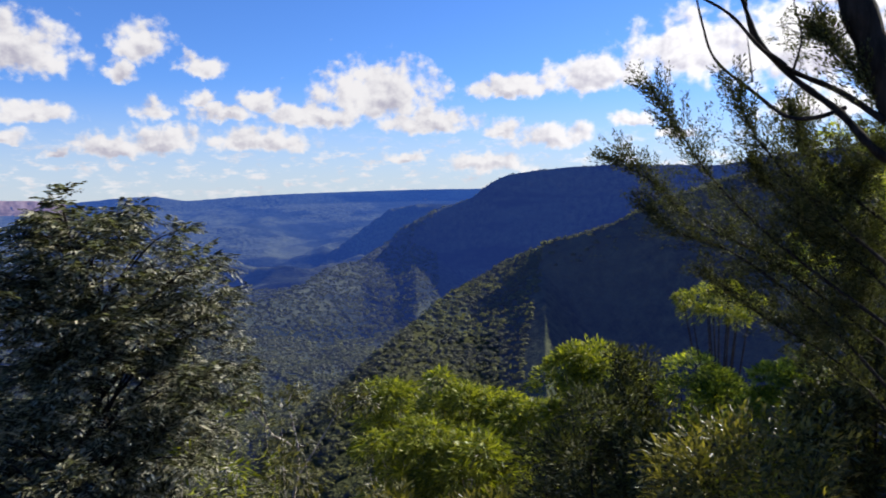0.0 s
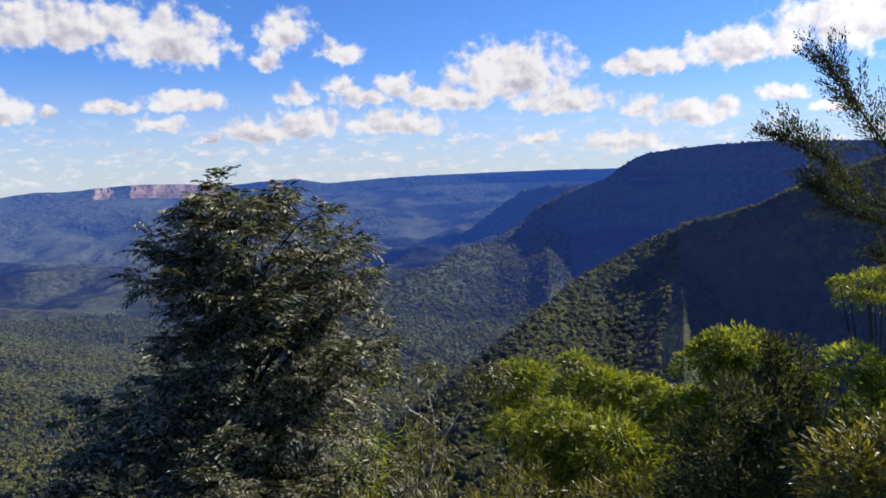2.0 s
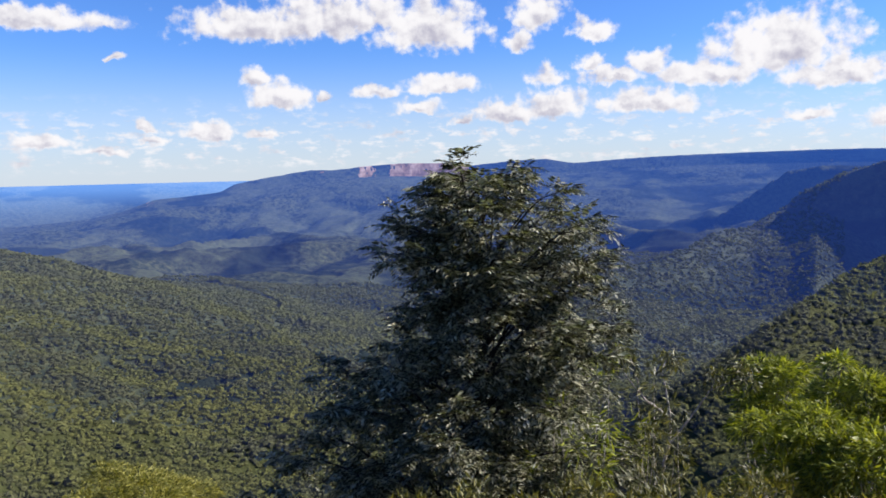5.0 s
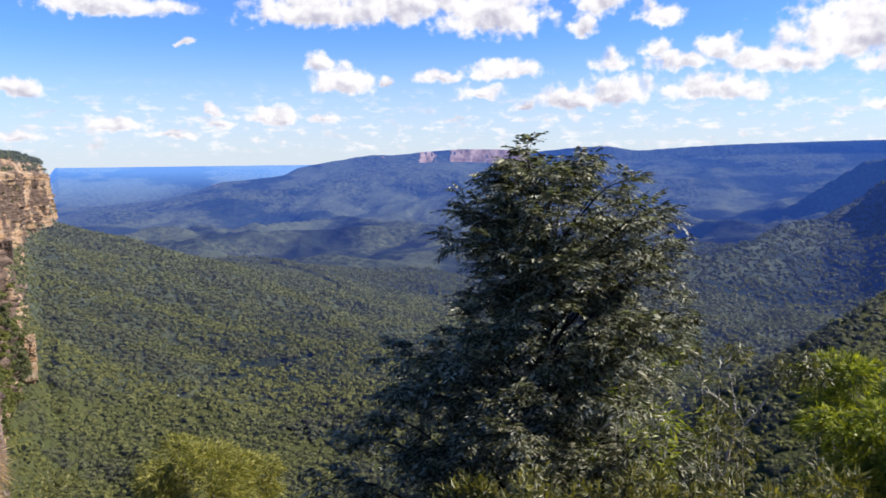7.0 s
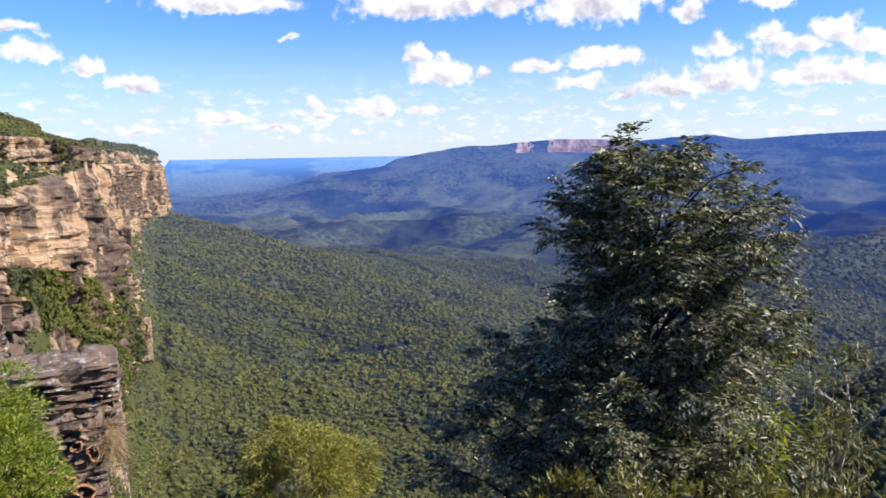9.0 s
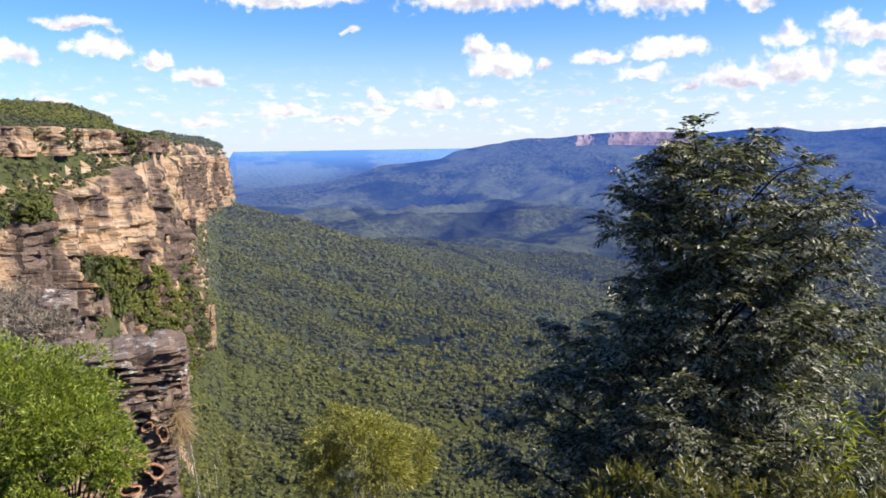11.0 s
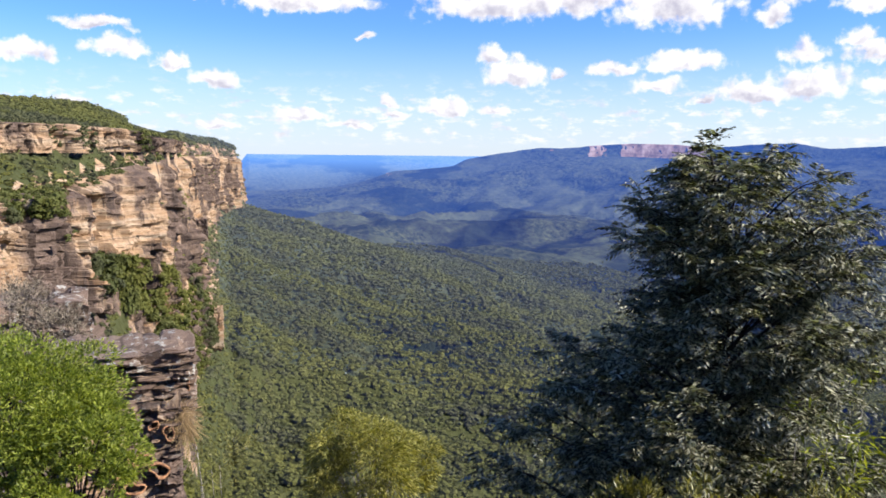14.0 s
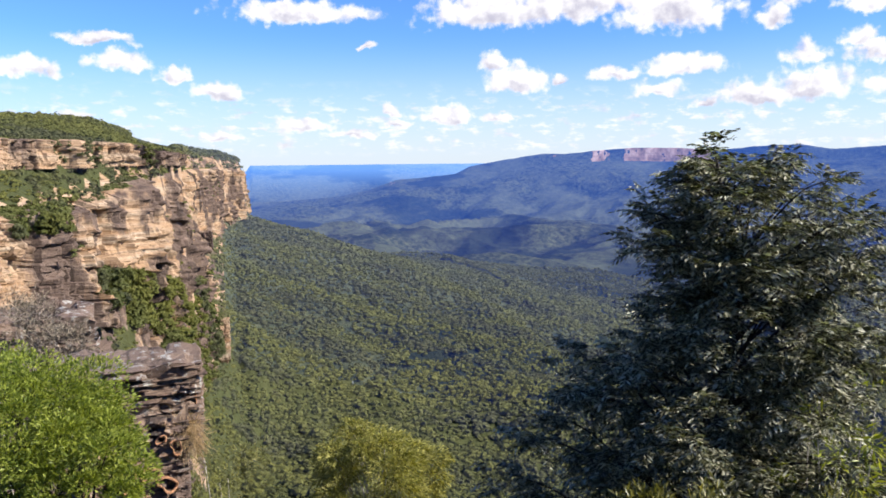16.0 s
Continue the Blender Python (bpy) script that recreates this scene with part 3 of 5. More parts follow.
def grid_faces(rows, cols):
    i = (np.arange(rows - 1)[:, None] * cols + np.arange(cols - 1)[None]).ravel()
    return np.stack([i, i + 1, i + cols + 1, i + cols], -1)


def sheet(name, azs, rs, mats, index=None):
    a, r = np.meshgrid(azs, rs, indexing="ij")
    z = land_height(a.ravel(), r.ravel())
    b = np.radians(a.ravel())
    v = np.stack([-r.ravel() * np.sin(b), r.ravel() * np.cos(b), z], -1)
    f = grid_faces(len(azs), len(rs))
    idx = index(a, r, z.reshape(a.shape))[:-1, :-1].ravel() if index else None
    return mesh_of(name, v, f, mats, index=idx, far=True)


view = np.unique(np.concatenate([np.arange(-36, 84.01, 0.24), np.arange(24, 62, 0.12), np.arange(-7.5, 6, 0.1)]).round(3))
around = np.concatenate([view, np.arange(88, 321, 4.0), [324.0]])      # all the way round


near_r = np.concatenate([np.linspace(0.01, 16, 28), np.geomspace(17, 388, 80), np.arange(396, 521, 8.0)])
near_r[-1] = 520.0
far_view = np.unique(np.concatenate([view[::2], np.arange(25.5, 36, 0.08), around[len(view):]]).round(3))
far_r = np.concatenate([np.arange(520, 660, 5.0), np.geomspace(660, 760, 12)[:-1], np.arange(760, 966, 6.0), np.geomspace(970, 1540, 38), np.arange(1545, 1920, 7.0), np.geomspace(1925, 3360, 66), np.linspace(3370, 3620, 44), np.linspace(3660, 4930, 40)])


def steep_rock(a, r, z):
    """True where the land by the cliffs is too steep for soil."""
    rise = np.abs(np.gradient(z, axis=1) / np.gradient(r, axis=1)) + np.abs(np.gradient(z, axis=0)) / (np.radians(0.24) * r)
    return (rise > 2.4) & (a > 60.2) & (a < 84)


# M_FAR puts its blue haze glow on the shaded spur's foot too
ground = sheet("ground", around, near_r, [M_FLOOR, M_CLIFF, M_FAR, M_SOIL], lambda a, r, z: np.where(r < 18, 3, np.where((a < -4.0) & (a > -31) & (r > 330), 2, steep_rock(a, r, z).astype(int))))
tagged(ground, "steep wooded sandstone slopes and valley floor", "ground", kind="structure")


def far_index(a, r, z):
    dist = np.interp(a, FAR[:, 0], FAR[:, 4])
    face = (r > dist - 78) & (r < dist + 2)
    bare = fbm(np.stack([a * 2.2, 0 * a, 0 * a + 9], -1), 2)
    cliffs = np.interp(a, (-4, 14, 26.0, 26.4, 32.2, 32.4, 33.2, 33.3, 34.4, 34.6, 37, 43, 44), (0.0, 0.0, 0.05, 1.0, 1.0, 0.0, 0.0, 0.9, 0.9, 0.0, 0.0, 0.0, 0.0))
    ragged = fbm(np.stack([a * 9.0, r * 0.03, z * 0.06], -1), 3) - 0.5
    return np.where(steep_rock(a, r, z) & (r < 1300), 2, (face & (bare + 0.9 * ragged < cliffs * 0.84)).astype(int))


# far relief whose materials carry blue haze as a glow
hazed_land = sheet("hazed_land", far_view, far_r, [M_FAR, M_FAR_ROCK, M_CLIFF], far_index)
tagged(hazed_land, "distant wooded tableland with reddish cliffs and added blue haze glow", "mountains", kind="structure")

# ---- the sandstone cliffs ----
def cliff_line(rows, step):
    """A plan line through rows of azimuth, distance, foot and top, cut into even steps as seen from the lookout."""
    rows = np.array(rows, float)
    a = np.radians(rows[:, 0])
    xy = np.stack([-rows[:, 1] * np.sin(a), rows[:, 1] * np.cos(a)], -1)
    seg = np.linalg.norm(np.diff(xy, axis=0), axis=1) / np.sqrt(rows[:-1, 1] * rows[1:, 1])
    s = np.r_[0, np.cumsum(seg)]
    t = np.linspace(0, s[-1], int(s[-1] / step))
    smooth = lambda v: np.convolve(np.pad(v, 6, mode="edge"), np.ones(13) / 13, "valid")
    line = np.stack([smooth(np.interp(t, s, xy[:, k])) for k in (0, 1)], -1)
    return line, smooth(np.interp(t, s, rows[:, 2])), smooth(np.interp(t, s, rows[:, 3]))


def cliff_face(name, rows, step, levels, size, lean, mats, seed):
    """A bedded, fluted rock wall along a plan line, with buttresses, ledges and a rounded brow."""
    line, foot, top = cliff_line(rows, step)
    n = len(line)
    tan = np.gradient(line, axis=0)
    tan /= np.linalg.norm(tan, axis=1, keepdims=True) + 1e-9
    outward = np.stack([tan[:, 1], -tan[:, 0]], -1)
    outward *= np.sign((outward * -line).sum(1).mean())
    v = np.linspace(0, 1, levels)
    z = foot[:, None] + (top - foot)[:, None] * v
    base = np.repeat(line[:, None], levels, 1)
    p = np.concatenate([base, z[..., None]], -1) / size
    buttress = fbm(p * (0.035, 0.035, 0.008) + seed, 3) - 0.5
    flute = np.abs(fbm(p * (0.06, 0.06, 0.008) + seed, 3) - 0.5)
    warped = p + 9 * (fbm(p * 0.05 + seed, 2) - 0.5)[..., None] * np.array([0, 0, 1.0])
    beds = fbm(warped * (0.02, 0.02, 0.33) + seed, 3)
    beds = np.round(beds * 14) / 14 * 0.75 + beds * 0.25
    # joint-bounded blocks, large and small: each stands in or out by its own amount
    run = np.r_[0, np.cumsum(np.linalg.norm(np.diff(line, axis=0), axis=1))][:, None] / size
    block = 0
    for wide, tall, amp in ((17.0, 13.0, 8.0), (7.0, 5.0, 3.6), (3.0, 1.9, 1.7)):
        k = np.floor(warped[..., 2] / tall + 0.7 * (fbm(p * (0.02, 0.02, 0.0) + wide, 2) - 0.5))
        shift = lattice(np.stack([k, 0 * k, 0 * k + wide], -1)) * wide
        i = np.floor((run + shift + 2.5 * (fbm(p * 0.06 + wide, 2) - 0.5)) / wide)
        block = block + amp * (lattice(np.stack([i, k * (0.5 if wide > 10 else 1.0), 0 * k + wide * 3], -1)) - 0.5)
    out = size * (30 * buttress - 22 * flute + 4.5 * (beds - 0.5) + block) - lean * (top - foot)[:, None] * v
    crack = fbm(p * (0.10, 0.10, 0.006) + seed + 31, 3) - 0.5
    out = out - size * 5.5 * np.clip(1 - np.abs(crack) / 0.016, 0, 1)
    rough = fbm(p * (0.55, 0.55, 0.75) + seed, 3) - 0.5
    out = out + size * 1.6 * rough
    brow = np.clip((v - 0.94) / 0.06, 0, 1)
    out = out - size * 7 * brow**2
    xy = base + outward[:, None] * out[..., None]
    verts = np.concatenate([xy, z[..., None]], -1).reshape(-1, 3)
    # the brow runs back under the soil of the terrace
    back = np.concatenate([line - outward * 22 * size, (top - 0.5)[:, None]], -1)
    verts = np.concatenate([verts.reshape(n, levels, 3), back[:, None]], 1).reshape(-1, 3)
    ob = mesh_of(name, verts, grid_faces(n, levels + 1), mats, smooth=False, far=True)
    return ob, verts.reshape(n, levels + 1, 3), outward


MAIN_CLIFF = [(90, 152, -40, -11), (80, 188, -40, -11), (76.2, 210, -38, -12), (73.2, 232, -45, -11), (70.3, 264, -50, -11), (68, 291, -58, -10), (66.6, 312, -72, -6),
              (65.5, 331, -84, -3), (64.15, 390, -125, -2), (63.75, 590, -70, -3), (62.0, 792, -63, -4), (60.4, 930, -65, -8), (60.1, 1010, -66, -8), (61.5, 1200, -60, -6)]
UPPER_TIER = [(90, 202, -1, 12), (76.2, 266, 0, 10), (73.2, 286, 0, 10), (70.3, 311, 0, 10.5), (68, 331, 0.5, 10), (66.4, 356, 0.5, 8.5), (65.5, 364, 0.5, 7), (64.2, 427, 0, 6)]
cliff, cliff_grid, cliff_out = cliff_face("cliff", MAIN_CLIFF, 0.0021, 108, 1.0, 0.07, [M_CLIFF], 3.0)
tagged(cliff, "tall orange and grey bedded sandstone cliff above the valley", "cliff", kind="structure")
tier, tier_grid, tier_out = cliff_face("cliff", UPPER_TIER, 0.0016, 34, 0.55, 0.05, [M_CLIFF], 11.0)
tagged(tier, "short weathered upper sandstone cliff band on the tableland", "cliff", kind="structure")

# ---- the forest canopy ----
rng = np.random.default_rng(5)


def ico(level):
    bm = bmesh.new()
    bmesh.ops.create_icosphere(bm, subdivisions=level, radius=1.0)
    v = np.array([x.co[:] for x in bm.verts])
    f = np.array([[x.index for x in q.verts] for q in bm.faces])
    bm.free()
    return v, f


ICO_LOW = ico(1)
ICO_LOW = (ICO_LOW[0], ICO_LOW[1][ICO_LOW[0][ICO_LOW[1]].mean(1)[:, 2] > -0.45])     # open underneath, in the ground


def quads(centre, along, across):
    """Diamond-shaped, slightly cupped leaf faces: two triangles each."""
    n = len(centre)
    lift = np.cross(along, across)
    lift /= np.linalg.norm(lift, axis=1, keepdims=True) + 1e-12
    w = np.linalg.norm(across, axis=1, keepdims=True)
    v = np.stack([centre - along, centre + across + lift * w * 0.35, centre + along, centre - across + lift * w * 0.35], 1).reshape(-1, 3)
    i = np.arange(n)[:, None] * 4
    return v, np.concatenate([i + (0, 1, 2), i + (0, 2, 3)], 1).reshape(-1, 3)


def unit(n):
    v = rng.normal(size=(n, 3))
    return v / np.linalg.norm(v, axis=1, keepdims=True)


def join(pieces):
    verts, faces, k = [], [], 0
    for v, f in pieces:
        verts.append(v)
        faces.append(f + k)
        k += len(v)
    return np.concatenate(verts), np.concatenate(faces)


def crowns(pos, radius, clumps, core):
    """Tree crowns: a rough dark core under ragged tufts of leaves."""
    n = len(pos)
    flat = np.stack([radius, radius, radius * rng.uniform(0.5, 0.8, n)], -1)
    cv, cf = core
    bump = 0.72 * (1 + 0.3 * (rng.random((n, len(cv), 1)) - 0.5))
    v = (cv[None] * bump * flat[:, None] + pos[:, None]).reshape(-1, 3)
    f = (cf[None] + (np.arange(n) * len(cv))[:, None, None]).reshape(-1, 3)
    if not clumps:
        return v, f
    d = unit(n * clumps)
    d[:, 2] = np.abs(d[:, 2]) * 1.1 - 0.35
    d /= np.linalg.norm(d, axis=1, keepdims=True)
    who = np.repeat(np.arange(n), clumps)
    lump = 1 + 0.45 * (value_noise(d * 2.1 + who[:, None] * 7.7) - 0.5)
    c = pos[who] + d * flat[who] * (rng.uniform(0.8, 1.08, (len(d), 1)) * lump[:, None])
    t = np.cross(d, unit(len(d)))
    t /= np.linalg.norm(t, axis=1, keepdims=True) + 1e-9
    s = np.cross(d, t) + 0.5 * unit(len(d))
    size = (radius[who] * rng.uniform(0.11, 0.24, len(d)) * (60 / clumps) ** 0.35)[:, None]
    q = quads(c, (t + 0.35 * unit(len(d))) * size, s * size * 0.7)
    return join([(v, f), q])


def spread(lo, hi, spacing, a0, a1, jitter_az=None):
    """Tree places, at random over a stretch of the land: azimuth and distance."""
    area = 0.5 * math.radians(a1 - a0) * (hi * hi - lo * lo)
    n = int(area / spacing**2)
    return rng.uniform(a0, a1, n), np.sqrt(rng.uniform(lo * lo, hi * hi, n))


def slope_at(az, r):
    """Steepness along the line of sight."""
    return np.abs(land_height(az, r + 3) - land_height(az, r - 3)) / 6


def plant(name, label, lo, hi, spacing, a0, a1, size, clumps, core, steepest, keep=None, mat=None):
    az, r = spread(lo, hi, spacing, a0, a1)
    ok = slope_at(az, r) < steepest
    if keep is not None:
        ok &= keep(az, r)
    az, r = az[ok], r[ok]
    z = land_height(az, r)
    a = np.radians(az)
    rad = size * (0.6 + 0.95 * rng.random(len(az)) ** 1.6)
    v, f = crowns(np.stack([-r * np.sin(a), r * np.cos(a), z + rad * 0.22], -1), rad, clumps, core)
    ob = mesh_of(name, v, f, [mat or M_CANOPY], smooth=not clumps, far=True)
    return tagged(ob, label, "forest", kind="stuff")


def seen_near(az, r):
    return ~((az < 4) & (r < 330))


def below_cliff(az, r):
    foot = np.interp(az, AZ, KNOTS[:, 2, 0])
    return (r < foot - 2) | (az < 60)


FOREST = "dense grey-green eucalypt forest covering the valley slope"
# the blue of these woods is haze put into colour and glow
FAR_WOOD = "distant eucalypt forest on the valley ridges, tinted with added blue haze"


def lit_part(a, r):
    """Not on the bare shaded walls."""
    wall = a < limit(r, crest_of(a, LOWER_SPUR)[0] * 0.93, ((-60, -7.5), (16, -7.3), (40, -6.9), (80, -6.4), (120, -5.8)))
    return ~(wall & (r < 720)) & below_cliff(a, r)


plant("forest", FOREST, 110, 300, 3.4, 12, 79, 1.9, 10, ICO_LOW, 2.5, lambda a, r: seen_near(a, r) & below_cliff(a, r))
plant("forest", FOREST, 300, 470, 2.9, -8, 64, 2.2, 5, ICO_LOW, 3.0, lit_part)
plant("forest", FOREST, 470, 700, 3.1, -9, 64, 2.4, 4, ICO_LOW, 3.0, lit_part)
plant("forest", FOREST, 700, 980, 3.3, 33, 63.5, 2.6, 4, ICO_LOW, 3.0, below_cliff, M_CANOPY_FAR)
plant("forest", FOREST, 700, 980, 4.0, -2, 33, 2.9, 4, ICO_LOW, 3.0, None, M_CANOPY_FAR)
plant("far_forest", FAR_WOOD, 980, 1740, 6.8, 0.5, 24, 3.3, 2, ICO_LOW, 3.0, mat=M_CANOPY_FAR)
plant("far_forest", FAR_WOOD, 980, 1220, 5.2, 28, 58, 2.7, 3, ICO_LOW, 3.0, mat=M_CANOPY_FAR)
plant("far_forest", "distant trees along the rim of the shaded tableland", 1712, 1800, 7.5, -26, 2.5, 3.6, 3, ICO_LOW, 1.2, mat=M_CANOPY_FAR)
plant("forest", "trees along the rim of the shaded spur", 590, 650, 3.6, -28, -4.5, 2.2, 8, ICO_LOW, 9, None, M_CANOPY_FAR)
# scrub on the terraces and on the tableland above the cliffs
SCRUB = "low green heath scrub on the cliff terraces"
top_r = lambda az: np.interp(az, AZ, KNOTS[:, 3, 0])
plant("scrub", SCRUB, 150, 460, 2.4, 63.9, 80, 1.5, 9, ICO_LOW, 1.4, lambda a, r: r > top_r(a) + 1)
plant("scrub", SCRUB, 600, 1080, 6.0, 60.2, 65, 2.6, 6, ICO_LOW, 0.9, lambda a, r: r > top_r(a) + 2)



def cling(name, grid, outward, n, size, lo, hi, patch, mat, a0=0.0, a1=1.0):
    """Bushes that cling to ledges of a rock wall, in patches."""
    rows, cols = grid.shape[:2]
    i, j = rng.integers(2 + int(rows * a0), int((rows - 2) * a1), n), rng.integers(int(cols * lo), int(cols * hi), n)
    p = grid[i, j]
    shelf = fbm(p * (0.028, 0.028, 0.045) + 41.0, 3)
    ok = shelf > patch
    p, o = p[ok], outward[i[ok]]
    rad = size * rng.uniform(0.5, 1.5, len(p))
    v, f = crowns(p + np.concatenate([o * 0.4, np.zeros((len(o), 1))], 1), rad, 22, ICO_LOW)
    return tagged(mesh_of(name, v, f, [mat], smooth=False, far=True), "green bushes clinging to the cliff ledges", "shrubs", kind="stuff")


cling("cliff_shrubs", cliff_grid, cliff_out, 6000, 1.0, 0.02, 0.97, 0.555, M_HEATH)
cling("cliff_shrubs", tier_grid, tier_out, 1500, 0.9, 0.02, 0.95, 0.52, M_HEATH)


def brow_scrub(grid, n, size, a0, a1):
    """Heath on the rounded brow behind the cliff's edge."""
    i = rng.integers(int(len(grid) * a0), int(len(grid) * a1), n)
    t = rng.uniform(0.05, 1.0, (n, 1))
    p = grid[i, -2] * (1 - t) + grid[i, -1] * t
    p = p[fbm(p * (0.05, 0.05, 0.05) + 13.0, 3) > 0.40]
    v, f = crowns(p, size * rng.uniform(0.5, 1.4, len(p)), 16, ICO_LOW)
    return tagged(mesh_of("scrub", v, f, [M_HEATH], smooth=False, far=True), SCRUB, "shrubs", kind="stuff")


brow_scrub(cliff_grid, 3000, 1.35, 0.0, 0.8)
brow_scrub(tier_grid, 900, 1.0, 0.0, 1.0)
low_end = int(np.argmin(np.abs(cliff_grid[:, 0, 2] + 96)))
turn_at = low_end / len(cliff_grid)
cling("cliff_shrubs", cliff_grid, cliff_out, 2600, 2.1, 0.0, 0.46, 0.30, M_HEATH, turn_at * 0.5, turn_at * 0.96)
cling("cliff_shrubs", cliff_grid, cliff_out, 1400, 1.5, 0.80, 0.99, 0.44, M_HEATH, 0.0, turn_at * 0.6)

# ---- plants and rocks near the lookout ----
def part(name, verts, faces, mat, parent, label="", smooth=False):
    ob = mesh_of(name, verts, faces, [mat], parent, smooth)
    return tagged(ob, label)


def thing(name, at, label, category, group=""):
    ob = new(name)
    ob.location = at
    bpy.context.view_layer.update()
    return tagged(ob, label, category, group)


def catmull(points, n):
    p = np.array(points, float)
    p = np.vstack([2 * p[0] - p[1], p, 2 * p[-1] - p[-2]])
    out = []
    for k in range(1, len(p) - 2):
        t = np.linspace(0, 1, n, endpoint=False)[:, None]
        a, b, c, d = p[k - 1:k + 3]
        out.append(0.5 * (2 * b + (c - a) * t + (2 * a - 5 * b + 4 * c - d) * t**2 + (3 * b - a - 3 * c + d) * t**3))
    return np.vstack(out + [p[-2][None]])


def tube(path, r0, r1, sides=6):
    """A tapered limb along a path."""
    path = np.array(path, float)
    n = len(path)
    tan = np.gradient(path, axis=0)
    tan /= np.linalg.norm(tan, axis=1, keepdims=True) + 1e-9
    up = np.array([0.31, 0.87, 0.38])
    side = np.cross(tan, up)
    side /= np.linalg.norm(side, axis=1, keepdims=True) + 1e-9
    other = np.cross(tan, side)
    rad = np.linspace(r0, r1, n) * (1 + 0.10 * np.sin(np.arange(n) * 1.7))
    ang = np.linspace(0, 2 * np.pi, sides, endpoint=False)
    v = path[:, None] + rad[:, None, None] * (np.cos(ang)[None, :, None] * side[:, None] + np.sin(ang)[None, :, None] * other[:, None])
    i = np.arange(n - 1)[:, None] * sides + np.arange(sides)[None]
    j = np.arange(n - 1)[:, None] * sides + (np.arange(sides)[None] + 1) % sides
    f = np.concatenate([np.stack([i, j, j + sides], -1).reshape(-1, 3), np.stack([i, j + sides, i + sides], -1).reshape(-1, 3)])
    return v.reshape(-1, 3), f


def leaves(at, way, length, width, droop=0.3, wild=0.5):
    """Leaves that hang from points, along given ways."""
    n = len(at)
    d = way + wild * unit(n) - (0, 0, droop)
    d /= np.linalg.norm(d, axis=1, keepdims=True) + 1e-9
    side = np.cross(d, unit(n))
    side /= np.linalg.norm(side, axis=1, keepdims=True) + 1e-9
    L = (length * rng.uniform(0.6, 1.3, n))[:, None]
    return quads(at + d * L * 0.5, d * L * 0.5, side * L * (width / length) * 0.5)


def fronds(at, way, length, pairs, leaflet, width, droop=0.35, wild=0.35):
    """Feather-shaped leaves: rows of leaflets along a bowed midrib."""
    n = len(at)
    d = way + wild * unit(n)
    d /= np.linalg.norm(d, axis=1, keepdims=True) + 1e-9
    side = np.cross(d, (0, 0, 1.0) + 0.35 * unit(n))
    side /= np.linalg.norm(side, axis=1, keepdims=True) + 1e-9
    L = (length * rng.uniform(0.65, 1.3, n))[:, None]
    pieces = []
    for k in range(pairs):
        t = (k + 0.6) / pairs
        mid = at + d * L * t - np.array([0, 0, 1.0]) * L * droop * t * t
        fade = 1.0 - 0.45 * abs(2 * t - 0.9)
        for sgn in (-1, 1):
            way2 = d * 0.55 + sgn * side * 0.85 - np.array([0, 0, 0.25 + 0.5 * droop]) + 0.18 * unit(n)
            way2 /= np.linalg.norm(way2, axis=1, keepdims=True)
            s2 = np.cross(way2, np.cross(d, side) + 0.4 * unit(n))
            s2 /= np.linalg.norm(s2, axis=1, keepdims=True) + 1e-9
            h = leaflet * fade * 0.5 * rng.uniform(0.75, 1.2, (n, 1))
            pieces.append(quads(mid + way2 * h, way2 * h, s2 * h * (width / leaflet)))
    return join(pieces)


# the dark feather-leaved tree before the valley: how far its limbs reach to both sides, by height
TREE_AZ, TREE_R, TREE_FOOT, TREE_TOP = 25.5, 8.3, -5.2, 1.70
LEFT_REACH = ((-4.6, 0.9), (-3.2, 2.0), (-2.3, 2.45), (-1.78, 2.38), (-1.34, 2.25), (-0.97, 2.05), (-0.67, 1.85), (-0.36, 1.5), (-0.1, 1.05), (0.15, 0.72), (0.45, 0.85), (0.75, 1.15), (1.0, 0.92), (1.2, 0.86), (1.42, 0.45), (1.6, 0.42), (1.75, 0.2))
RIGHT_REACH = ((-4.6, 0.8), (-3.2, 1.7), (-1.8, 1.7), (-1.0, 1.55), (-0.36, 1.5), (0.2, 1.5), (0.6, 1.38), (0.9, 1.5), (1.25, 1.32), (1.45, 1.0), (1.55, 0.6), (1.7, 0.2))


